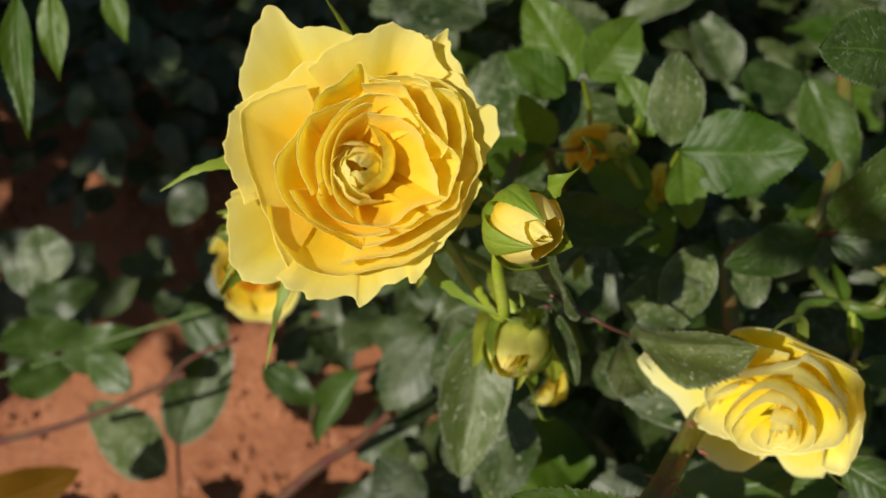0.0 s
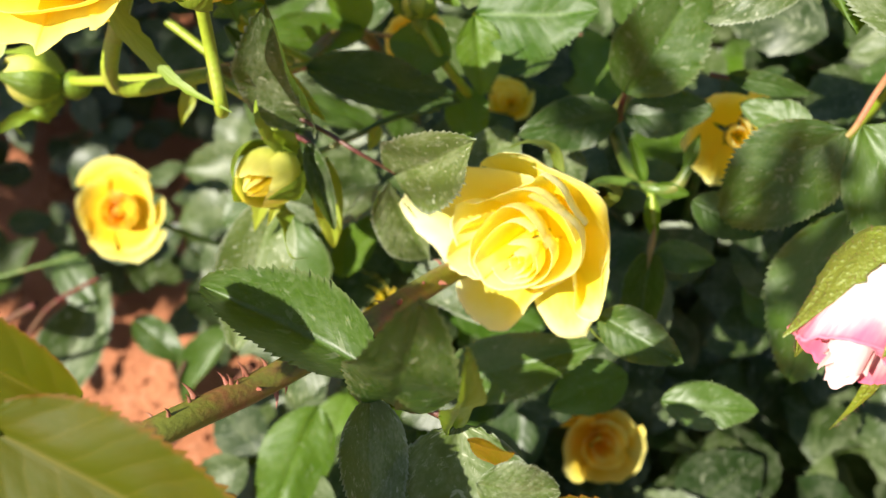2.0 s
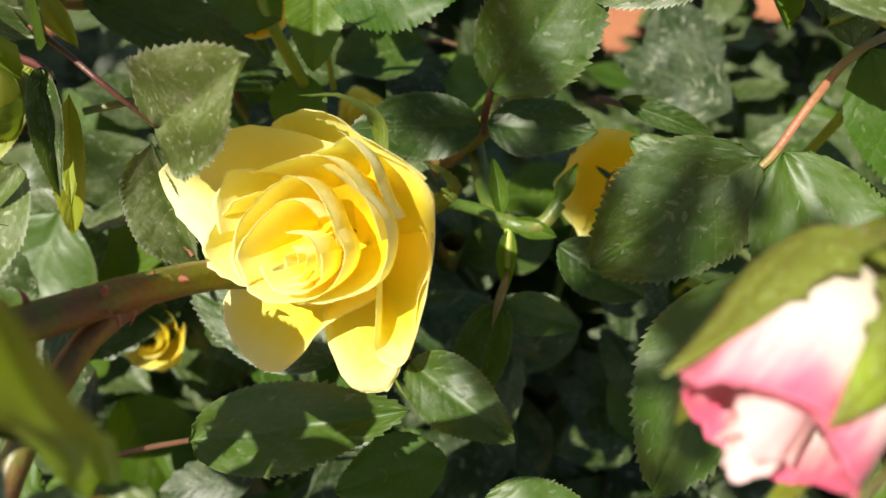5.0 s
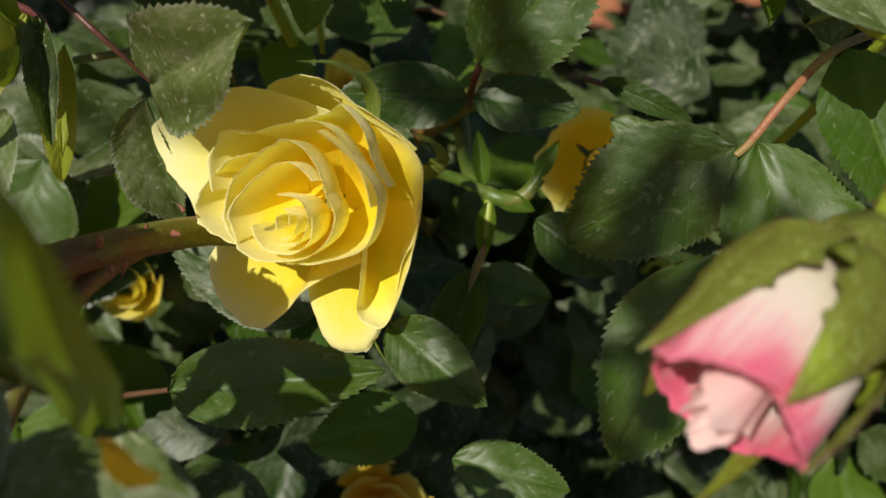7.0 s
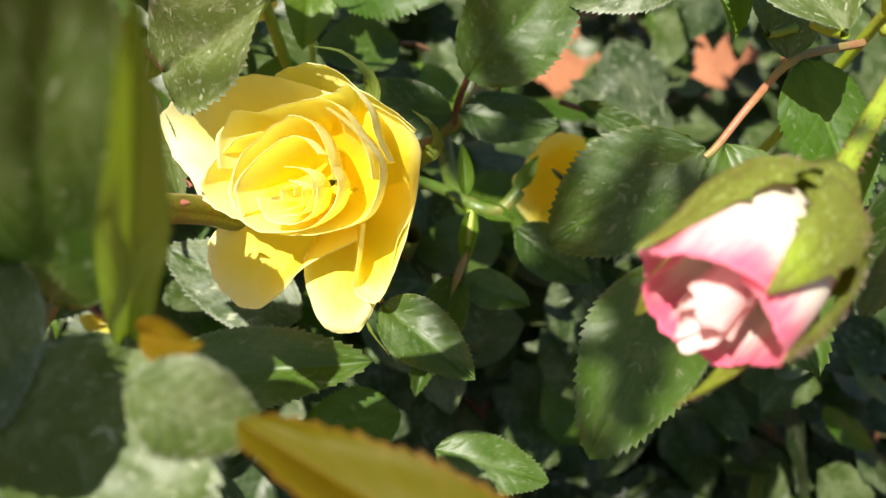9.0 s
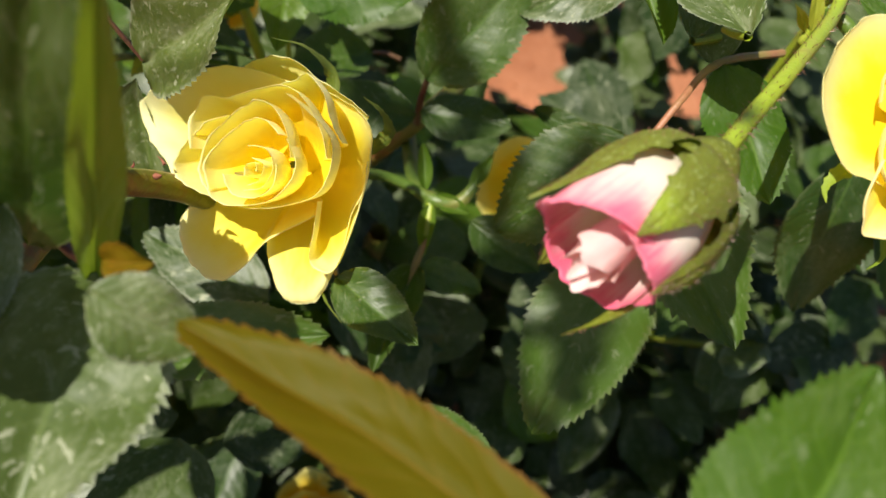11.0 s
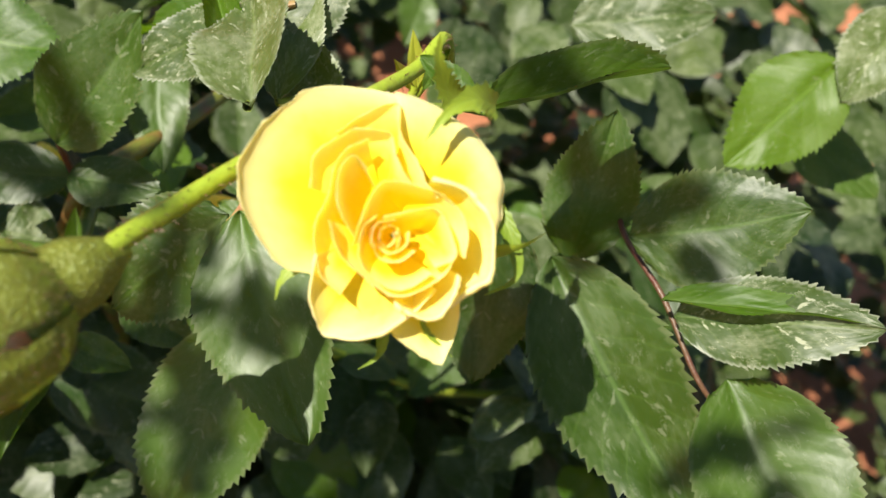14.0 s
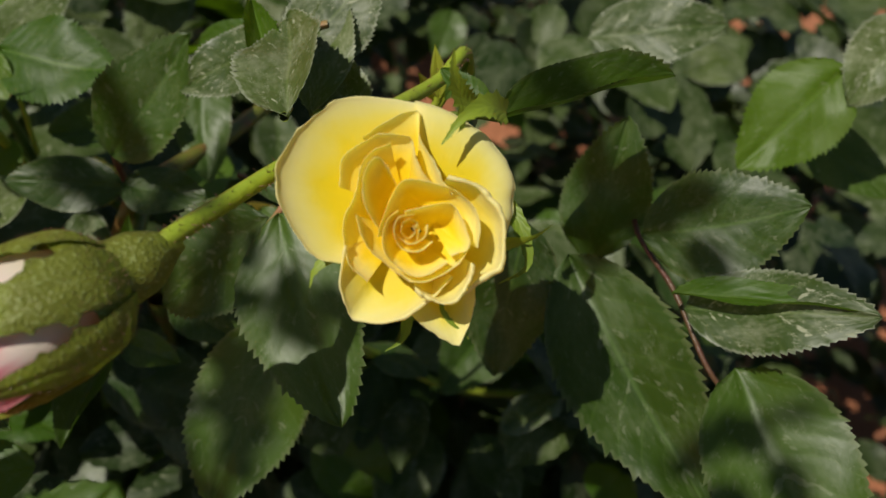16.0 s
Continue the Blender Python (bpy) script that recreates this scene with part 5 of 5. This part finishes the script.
leaflet(stalk, (0.0523, -0.0205, 0.4444), (0.0551, -0.0455, 0.4391), 0.0131, (0.29, -0.37, 0.88), "fold", GREY, 52)
stalk = spray([(0.0125, -0.0327, 0.4713), (0.0090, -0.0353, 0.4762), (0.0052, -0.0391, 0.4837)], 0.0009, 0.0008, STEM_LIME)
leaflet(stalk, (0.0135, -0.0337, 0.4739), (-0.0198, -0.0237, 0.5002), 0.0150, (0.1, -0.56, 0.82), "blunt", BRONZE, 53, "olive-bronze young leaflet with red toothed edge")
leaflet(stalk, (0.0045, -0.0380, 0.4821), (0.0440, -0.0570, 0.4790), 0.0203, (-0, -0.39, 0.92), "blunt", BRONZE, 54, "olive-bronze young leaflet with red toothed edge")
leaflet(stalk, (-0.0182, -0.0312, 0.4506), (-0.0378, -0.0325, 0.4468), 0.0142, (-0.01, -0.21, 0.98), "wavy", GREY, 55)
leaflet(stalk, (-0.0088, -0.0426, 0.4729), (-0.0164, -0.0505, 0.4717), 0.0046, (-0, -0.3, 0.95), "fold", LIME, 56)
leaflet(stalk, (-0.0234, -0.0454, 0.4554), (-0.0178, -0.0631, 0.4533), 0.0055, (0.09, -0.3, 0.95), "deep", GREY, 57)
leaflet(stalk, (0.0006, -0.0396, 0.447), (0.0119, -0.0617, 0.4485), 0.0116, (-0, -0.3, 0.95), "fold", GREY, 58)
leaflet(stalk, (0.1300, -0.0610, 0.4670), (0.0815, -0.0415, 0.4656), 0.0117, (-0.01, -0.11, 0.99), "blunt", RUSSET, 59, "russet young leaflet with a red edge")
leaflet(stalk, (-0.0311, -0.0521, 0.4797), (-0.0199, -0.0549, 0.4785), 0.0154, (-0, -0.3, 0.95), "fold", LIME, 60)
stalk = spray([(0.1396, -0.071, 0.4514), (0.1431, -0.0665, 0.4587), (0.1453, -0.0623, 0.4655)], 0.0009, 0.0008, STALK_TAN)
leaflet(stalk, (0.1453, -0.0623, 0.4655), (0.1551, -0.0357, 0.4854), 0.0249, (-0.17, -0.58, 0.8), "flat", FRESH, 61)
stalk = spray([(0.2393, 0.0892, 0.4364), (0.2399, 0.0747, 0.4372), (0.2481, 0.0589, 0.4383), (0.2572, 0.0444, 0.434), (0.2642, 0.0392, 0.4308)], 0.0007, 0.0006, STALK)
leaflet(stalk, (0.2377, 0.0674, 0.4438), (0.2609, 0.0608, 0.472), 0.0249, (-0.17, -0.58, 0.8), "flat", LEAF, 62)
leaflet(stalk, (0.2441, 0.0517, 0.4446), (0.273, 0.041, 0.4703), 0.0071, (-0.29, 0.01, 0.96), "fold", FRESH, 63)
leaflet(stalk, (0.2483, 0.0508, 0.442), (0.2729, 0.0381, 0.4704), 0.0189, (-0.19, -0.49, 0.85), "flat", GREY, 64)
leaflet(stalk, (0.2242, 0.0653, 0.4327), (0.2664, 0.0161, 0.4175), 0.0312, (-0.35, -0.59, 0.73), "fold", LEAF, 65)
leaflet(stalk, (0.2329, 0.0744, 0.4237), (0.2271, 0.086, 0.4595), 0.0218, (-0.22, -0.49, 0.84), "flat", LEAF, 66)
leaflet(stalk, (0.2627, 0.0424, 0.4374), (0.2873, -0.0014, 0.4304), 0.0324, (-0.35, -0.59, 0.73), "fold", LEAF, 67)
leaflet(stalk, (0.2119, 0.0664, 0.438), (0.2184, 0.0462, 0.4013), 0.0232, (-0.17, -0.58, 0.8), "flat", LEAF, 68)
stalk = spray([(0.301, 0.1359, 0.4658), (0.2937, 0.1328, 0.4656), (0.2885, 0.1304, 0.4649)], 0.0008, 0.0007, STALK)
leaflet(stalk, (0.2885, 0.1306, 0.4651), (0.2688, 0.1072, 0.4403), 0.0261, (-0.2, -0.57, 0.8), "flat", FRESH, 69)
leaflet(stalk, (0.2235, 0.1424, 0.4405), (0.2591, 0.1461, 0.4586), 0.0214, (-0.2, -0.57, 0.8), "flat", GREY, 70)
leaflet(stalk, (0.3025, 0.1424, 0.4785), (0.2891, 0.1192, 0.4621), 0.0200, (-0.2, -0.57, 0.8), "flat", GREY, 71)
leaflet(stalk, (0.3004, 0.1489, 0.43), (0.33, 0.1323, 0.4289), 0.0203, (-0.22, -0.49, 0.84), "flat", LEAF, 72)
stalk = spray([(0.1859, 0.0633, 0.464), (0.1902, 0.06, 0.4688), (0.1949, 0.0583, 0.4711)], 0.0009, 0.0007, STEM)
leaflet(stalk, (0.1943, 0.0597, 0.4695), (0.2264, 0.0763, 0.4845), 0.0099, (-0.28, -0.24, 0.93), "deep", LEAF, 73)
leaflet(stalk, (0.1923, 0.0565, 0.473), (0.1807, 0.0625, 0.4756), 0.0059, (-0.01, -0.54, 0.84), "fold", FRESH, 74)
stalk = spray([(0.1652, 0.0701, 0.4518), (0.1613, 0.0674, 0.4512), (0.1584, 0.0652, 0.4514)], 0.001, 0.0009, STEM_LIME)
leaflet(stalk, (0.1584, 0.0652, 0.4514), (0.1555, 0.0946, 0.4642), 0.0135, (-0.2, -0.57, 0.8), "fold", GREY, 75)
leaflet(stalk, (0.153, 0.0638, 0.449), (0.1377, 0.0871, 0.4604), 0.0083, (-0.01, -0.54, 0.84), "deep", FRESH, 76)
stalk = spray([(0.1854, 0.0773, 0.4633), (0.1834, 0.0734, 0.4561), (0.183, 0.074, 0.4592)], 0.0012, 0.001, STEM_LIME)
leaflet(stalk, (0.1836, 0.0732, 0.4587), (0.1793, 0.077, 0.4691), 0.0035, (-0.1, -0.56, 0.83), "long", LIME, 77)
leaflet(stalk, (0.1847, 0.0734, 0.459), (0.1867, 0.0762, 0.4687), 0.0033, (-0.1, -0.56, 0.83), "long", FRESH, 78)
leaflet(stalk, (0.1826, 0.0731, 0.4583), (0.1777, 0.075, 0.4629), 0.0029, (-0.1, -0.56, 0.83), "long", BRONZE, 79)
stalk = spray([(-0.1721, 0.0332, 0.0478), (-0.1701, 0.0527, 0.0661), (-0.169, 0.0705, 0.0783)], 0.0012, 0.001, STALK)
leaflet(stalk, (-0.1671, 0.069, 0.0831), (-0.1372, 0.1418, 0.1167), 0.0407, (0, -0.27, 0.96), "fold", GREY, 80)
leaflet(stalk, (-0.1777, 0.0528, 0.0661), (-0.2455, 0.1008, 0.0634), 0.0406, (0, -0.27, 0.96), "arch", GREY, 81)
leaflet(stalk, (-0.2272, 0.1519, 0.1583), (-0.2366, 0.1827, 0.1703), 0.0329, (0, -0.27, 0.96), "flat", GREY, 82)
stalk = spray([(-0.1327, 0.1686, 0.4114), (-0.128, 0.1583, 0.416), (-0.1262, 0.1538, 0.4164)], 0.0008, 0.0007, STEM_LIME)
leaflet(stalk, (-0.1261, 0.1554, 0.417), (-0.1235, 0.1114, 0.4053), 0.0102, (0, -0.27, 0.96), "long", FRESH, 83)
leaflet(stalk, (-0.134, 0.1831, 0.3849), (-0.1335, 0.1518, 0.3727), 0.0109, (0, -0.27, 0.96), "long", FRESH, 84)
leaflet(stalk, (-0.1258, 0.2025, 0.3602), (-0.1197, 0.1812, 0.3519), 0.0098, (0, -0.27, 0.96), "long", FRESH, 85)
leaflet(stalk, (0.0937, 0.0819, 0.4848), (0.0758, 0.0813, 0.4899), 0.0165, (0, -0.27, 0.96), "flat", LEAF, 86)
stalk = spray([(-0.1049, 0.0291, 0.089), (-0.0741, 0.0486, 0.118), (-0.0488, 0.059, 0.1435), (-0.0261, 0.0694, 0.1797)], 0.0034, 0.0026, STALK)
stalk = spray([(-0.2714, 0.0635, 0.124), (-0.2193, 0.0687, 0.1474), (-0.1796, 0.0747, 0.1712), (-0.1279, 0.0856, 0.2075)], 0.0022, 0.0016, STALK)
stalk = spray([(-0.1657, 0.0897, 0.1341), (-0.1429, 0.103, 0.1607), (-0.107, 0.1064, 0.1941)], 0.0016, 0.0012, STALK)
stalk = spray([(0.0098, 0.0771, 0.3757), (0.013, 0.0689, 0.3779), (0.0144, 0.0609, 0.3802)], 0.0009, 0.0008, STALK_TAN)
leaflet(stalk, (0.0253, 0.0738, 0.3263), (-0.0027, 0.0544, 0.3298), 0.0303, (-0.09, -0.47, 0.88), "flat", GREY, 87)
leaflet(stalk, (0.0151, 0.071, 0.3355), (0.0098, 0.0391, 0.3135), 0.0300, (-0.09, -0.47, 0.88), "flat", LEAF, 88)
leaflet(stalk, (0.0685, 0.0763, 0.3754), (0.0726, 0.057, 0.3786), 0.0262, (0, -0.27, 0.96), "wavy", GREY, 89)
leaflet(stalk, (0.0948, 0.0777, 0.3651), (0.1096, 0.0792, 0.3657), 0.0221, (0, -0.27, 0.96), "flat", GREY, 90)
leaflet(stalk, (0.0149, 0.0605, 0.3693), (0.006, 0.0148, 0.3623), 0.0227, (0, -0.27, 0.96), "fold", GREY, 91)

stalk = spray([(0.1400, 0.0930, 0.3960), (0.1450, 0.0900, 0.3985), (0.1490, 0.0880, 0.4000)], 0.0008, 0.0006, STALK)
leaflet(stalk, (0.1431, 0.0897, 0.4002), (0.1648, 0.0819, 0.4034), 0.0065, (-0.25, -0.55, 0.80), "fold", LEAF, 1)
leaflet(stalk, (0.1669, 0.0717, 0.3976), (0.1477, 0.0840, 0.3952), 0.0120, (-0.20, -0.50, 0.84), "flat", LEAF, 2)
stalk = spray([(0.0540, 0.1290, 0.3640), (0.0500, 0.1310, 0.3850), (0.0460, 0.1310, 0.4000)], 0.0009, 0.0007, STEM_LIME)
leaflet(stalk, (0.0650, 0.0950, 0.3960), (0.0460, 0.1010, 0.3960), 0.0170, (-0.10, -0.45, 0.89), "fold", FRESH, 1)
leaflet(stalk, (0.0440, 0.1310, 0.4000), (0.0290, 0.1560, 0.4100), 0.0190, (-0.05, -0.35, 0.93), "flat", FRESH, 0)
leaflet(stalk, (0.0480, 0.1310, 0.4000), (0.0630, 0.1470, 0.4100), 0.0180, (0.05, -0.40, 0.92), "fold", FRESH, 1)
leaflet(stalk, (0.0400, 0.1260, 0.4000), (0.0220, 0.1350, 0.4100), 0.0140, (-0.05, -0.30, 0.95), "flat", FRESH, 2)
stalk = spray([(0.1234, 0.0612, 0.3838), (0.1243, 0.0560, 0.3815), (0.1249, 0.0520, 0.3795)], 0.0013, 0.0009, STEM_LIME)
# lime shoots at the fork, coloured a darker green in place of their shade
leaflet(stalk, (0.1238, 0.0595, 0.3838), (0.1251, 0.0470, 0.3775), 0.0048, (-0.35, -0.45, 0.82), "deep", FRESH, 1)
leaflet(stalk, (0.1250, 0.0515, 0.3800), (0.1233, 0.0395, 0.3742), 0.0020, (-0.25, -0.45, 0.85), "long", STALK_TAN, 2, "withered pale leaf tip")
leaflet(stalk, (0.1240, 0.0608, 0.3846), (0.1335, 0.0580, 0.3868), 0.0050, (-0.20, -0.50, 0.84), "deep", FRESH, 0)
leaflet(stalk, (0.1318, 0.0640, 0.3890), (0.1352, 0.0725, 0.3960), 0.0040, (-0.20, -0.50, 0.84), "long", FRESH, 0)
leaflet(stalk, (0.1215, 0.0625, 0.3842), (0.1168, 0.0718, 0.3920), 0.0042, (-0.20, -0.50, 0.84), "deep", FRESH, 2)
leaflet(stalk, (0.1251, 0.0445, 0.3755), (0.1415, 0.0410, 0.3798), 0.0100, (-0.15, -0.30, 0.94), "fold", LEAF, 0)
leaflet(stalk, (0.1249, 0.0455, 0.3745), (0.1197, 0.0170, 0.3680), 0.0125, (-0.30, -0.25, 0.92), "deep", LEAF, 1)
leaflet(stalk, (0.1345, 0.0570, 0.3850), (0.1534, 0.0463, 0.3875), 0.0130, (-0.20, -0.50, 0.84), "fold", LEAF, 2)
leaflet(stalk, (0.0840, 0.0840, 0.3760), (0.0690, 0.0550, 0.3765), 0.0175, (-0.15, -0.35, 0.92), "fold", GREY, 1)
stalk = spray([(0.0049, 0.1000, 0.4207), (0.0072, 0.0926, 0.4100), (0.0202, 0.0879, 0.3988)], 0.0012, 0.0014, STEM_LIME)
leaflet(stalk, (0.0139, 0.0936, 0.4023), (0.0104, 0.1017, 0.4130), 0.0032, (-0.25, -0.45, 0.86), "long", LIME, 0)
leaflet(stalk, (0.0060, 0.0950, 0.4140), (0.0005, 0.1060, 0.4230), 0.0060, (-0.25, -0.45, 0.86), "deep", LIME, 1)
stalk = spray([(-0.0740, 0.0620, 0.1180), (-0.0760, 0.0720, 0.1330), (-0.0720, 0.0820, 0.1400)], 0.0012, 0.0009, STALK)
leaflet(stalk, (-0.1030, 0.1040, 0.1450), (-0.0720, 0.0820, 0.1400), 0.0200, (0.10, -0.30, 0.95), "fold", LEAF, 0)
leaflet(stalk, (-0.0470, 0.1000, 0.1450), (-0.0760, 0.0620, 0.1300), 0.0240, (-0.55, -0.25, 0.80), "deep", LEAF, 1)
stalk = spray([(-0.2900, 0.0900, 0.1500), (-0.2300, 0.1060, 0.1480), (-0.1800, 0.1220, 0.1520), (-0.1300, 0.1300, 0.1700)], 0.0014, 0.0010, STEM)
for k, (base, tip, wide) in enumerate([((-0.256, 0.117), (-0.212, 0.130), 0.026), ((-0.218, 0.106), (-0.176, 0.124), 0.028), ((-0.176, 0.090), (-0.208, 0.110), 0.022), ((-0.246, 0.092), (-0.214, 0.106), 0.024), ((-0.243, 0.137), (-0.205, 0.155), 0.026), ((-0.150, 0.140), (-0.124, 0.106), 0.022)]):
    leaflet(stalk, base + (0.150,), tip + (0.140 + 0.008 * (k % 3),), wide, (0.10 * (k % 3) - 0.1, -0.30, 0.95), ("fold", "wavy", "arch")[k % 3], LEAF, k)
leaflet(stalk, (-0.265, 0.188, 0.150), (-0.227, 0.144, 0.140), 0.034, (0, -0.27, 0.96), "wavy", GREY, 1)
leaflet(stalk, (-0.262, 0.025, 0.142), (-0.204, 0.046, 0.140), 0.030, (0, -0.27, 0.96), "fold", RUSSET, 2, "browned old leaflet")

# ---- mass of leaves below ----
def foliage():
    """Leaves that fill the bush, thinner towards the open side, with gaps down to the soil."""
    rng = np.random.default_rng(77)
    gaps = [((-0.1785, 0.1023, -0.1185), (-0.0712, 0.0331, 0.3266), 0.085), ((-0.2852, 0.1309, -0.1072), (-0.1144, 0.0448, 0.3311), 0.06), ((-0.0804, 0.1418, -0.1032), (-0.0314, 0.0492, 0.3327), 0.04), ((0.3391, 0.7879, -0.0891), (0.1327, 0.1098, 0.4058), 0.045), ((0.55, 0.2886, 0.1619), (0.3087, 0.057, 0.421), 0.06)]
    meshes = []
    for k, shape in enumerate(("flat", "fold", "arch", "wavy")):
        me = leaf_mesh(shape, 90 + k, 7, 2)
        v = np.array([p.co[:] for p in me.vertices])
        q = np.array([p.vertices[:] for p in me.polygons])
        uv = np.zeros((len(me.loops), 2))
        for i, item in enumerate(me.uv_layers[0].data):
            uv[i] = item.uv
        meshes.append((v, q, uv))
        bpy.data.meshes.remove(me)
    near, far = [], []
    for q in (Vector((-0.20, 0.10, GROUND)), Vector((-0.30, 0.13, GROUND)), Vector((-0.11, 0.12, GROUND))):
        gaps.append((tuple(q), tuple(q + SUN_DIR * 0.6), 0.055))
    gaps += [((0.33, 0.76, GROUND), tuple(Vector((0.33, 0.76, GROUND)) + SUN_DIR * 0.7), 0.09), ((0.56, 0.86, GROUND), tuple(Vector((0.56, 0.86, GROUND)) + SUN_DIR * 0.7), 0.06), ((0.5653, 0.8664, -0.0882), (0.1908, 0.1144, 0.4097), 0.032)]
    tries = 0
    while len(near) + len(far) < 8600 and tries < 90000:
        tries += 1
        x, y = rng.uniform(-0.60, 0.85), rng.uniform(-0.45, 0.95)
        if tries % 5 == 0:
            x, y = rng.uniform(-0.12, 0.42), rng.uniform(-0.05, 0.40)
        out = math.hypot((x - 0.13) / 0.74, (y - 0.26) / 0.72) * (1 + 0.22 * noise.noise((x * 4, y * 4, 0.5)))
        if out > 1:
            continue
        top = 0.345 if x > 0.02 else 0.345 - (0.02 - x) * 2.2
        if x > 0.2:
            top = 0.36
        if 0.1 < x < 0.34 and y < 0.06:
            top = 0.24
        top = max(top, 0.10) - 0.10 * max(0.0, y - 0.35)
        top -= 0.25 * max(0.0, out - 0.72)
        low = GROUND + 0.03
        z = low + (top - low) * rng.random() ** 0.7
        if x < -0.02 and y < 0.32 and rng.random() < 0.72:
            continue
        p = Vector((x, y, z))
        if any(close_to(p, a, b) < r for a, b, r in gaps):
            continue
        size = rng.uniform(0.026, 0.048)
        yaw = rng.random() * 6.283
        d = Vector((math.cos(yaw), math.sin(yaw), rng.uniform(-0.55, 0.25)))
        face = Vector((rng.normal(0, 0.40), rng.normal(-0.12, 0.40), 1.0))
        m = Matrix.Translation(p) @ aim(p, p + d, face).to_4x4() @ Matrix.Diagonal((size * rng.uniform(0.55, 0.72), size, size * 0.8, 1))
        if z > 0.24 and len(near) < 190 and -0.1 < x < 0.34 and -0.02 < y < 0.30:
            near.append((m, rng.integers(3), ("flat", "fold", "arch", "wavy")[rng.integers(4)], (LEAF, LEAF, FRESH, GREY)[rng.integers(4)]))
        else:
            far.append((m, rng.integers(4)))
    twig = part("branch", tube_mesh("branch", [(0.16, 0.16, -0.09), (0.15, 0.13, 0.05), (0.13, 0.11, 0.2), (0.12, 0.09, 0.33)], 0.0055, 0.0035, 10, 30, 0.05), CANE, bush, "woody main branch")
    for m, k, shape, mat in near:
        ob = new("leaflet", leaf_data(shape, int(k), mat))
        ob.parent = twig
        ob.matrix_basis = m
    verts, faces, uvs, base = [], [], [], 0
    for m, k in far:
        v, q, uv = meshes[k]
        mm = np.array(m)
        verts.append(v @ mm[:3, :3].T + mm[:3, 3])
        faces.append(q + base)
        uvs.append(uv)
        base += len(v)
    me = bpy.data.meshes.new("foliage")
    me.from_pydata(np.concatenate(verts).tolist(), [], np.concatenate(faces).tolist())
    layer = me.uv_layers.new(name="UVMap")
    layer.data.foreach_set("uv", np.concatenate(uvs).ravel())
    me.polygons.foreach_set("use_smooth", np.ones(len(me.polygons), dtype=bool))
    # the darkened green carries part of the inner shade
    ob = part("foliage", me, FAR, bush, "mass of rose leaves, coloured darker for shade inside the bush")
    ob["kind"] = "stuff"


def close_to(p, a, b):
    a, b = Vector(a), Vector(b)
    t = max(0.0, min(1.0, (p - a).dot(b - a) / (b - a).length_squared))
    return (p - (a + (b - a) * t)).length


foliage()


# ---- unseen tree branch, added overhead only to shade the far side and parts of the bush ----
def shade_branch():
    tree = tagged(new("shade_branch"), "unseen leafy branch added above the rose bush to cast shade", "branch")
    tree.location = (-1.85, -0.3, GROUND)
    o = Vector(tree.location)
    line = [(-1.90, -0.3, GROUND - 0.05), (-1.87, -0.3, 0.6), (-1.78, -0.25, 1.15), (-1.6, -0.15, 1.4), (-1.3, -0.1, 1.45)]
    part("limb", tube_mesh("limb", [tuple(Vector(q) - o) for q in line], 0.03, 0.008, 10, 40, 0.06), CANE, tree)
    rng = np.random.default_rng(9)
    me = leaf_mesh("arch", 5, 5, 2)
    v = np.array([q.co[:] for q in me.vertices])
    quads = np.array([q.vertices[:] for q in me.polygons])
    verts, faces, base = [], [], 0
    # leaves out of sight, spread where they darken the far ground
    for i in range(2000):
        x, y = rng.uniform(-1.68, -0.82), rng.uniform(-0.45, 0.52)
        if math.hypot((x + 1.25) / 0.38, (y - 0.07) / 0.40) * (1 + 0.3 * noise.noise((x * 5, y * 5, 2.0))) > 1:
            continue
        z = 1.38 + rng.normal(0, 0.08)
        d = Vector((rng.normal(), rng.normal(), -0.3))
        c = Vector((x, y, z))
        m = np.array(Matrix.Translation(c - o) @ aim(c, c + d, (rng.normal(0, 0.3), rng.normal(0, 0.3), 1)).to_4x4() @ Matrix.Diagonal((0.04, 0.07, 0.05, 1)))
        verts.append(v @ m[:3, :3].T + m[:3, 3])
        faces.append(quads + base)
        base += len(v)
    bpy.data.meshes.remove(me)
    end = Vector((0.133, 0.027, 0.42)) + SUN_DIR * 0.6
    droop = [Vector((-1.3, -0.1, 1.45)), Vector((-0.9, -0.2, 1.32)), Vector((-0.5, -0.2, 1.08)), end]
    twig = part("twig", tube_mesh("twig", [tuple(q - o) for q in droop], 0.004, 0.0012, 8, 30, 0.05), CANE, tree)
    rng = np.random.default_rng(21)
    # added leaflets set sunward of each spot that should lie in shade
    for cx, cy, rx, ry, n in [(0.129, 0.024, 0.020, 0.028, 40), (0.100, 0.070, 0.022, 0.015, 13), (0.245, 0.077, 0.011, 0.010, 10), (0.263, 0.078, 0.005, 0.008, 3), (0.277, 0.030, 0.005, 0.010, 5), (0.170, 0.036, 0.010, 0.006, 7)]:
        for i in range(n):
            a, f = rng.random() * 6.283, rng.random() ** 0.5
            q = Vector((cx + rx * f * math.cos(a), cy + ry * f * math.sin(a), 0.42)) + SUN_DIR * (0.6 + rng.uniform(-0.05, 0.05))
            d = Vector((rng.normal(), rng.normal(), rng.normal(0, 0.3))).normalized()
            leaflet(twig, q - o, q - o + d * rng.uniform(0.014, 0.020), 0.009, SUN_DIR + Vector(rng.normal(0, 0.3, 3)), "flat", LEAF, i)
    leaves = bpy.data.meshes.new("crown")
    leaves.from_pydata(np.concatenate(verts).tolist(), [], np.concatenate(faces).tolist())
    leaves.uv_layers.new(name="UVMap")
    ob = part("crown", leaves, FAR, tree, "green leaves")
    ob["kind"] = "stuff"


shade_branch()
# <<< placed
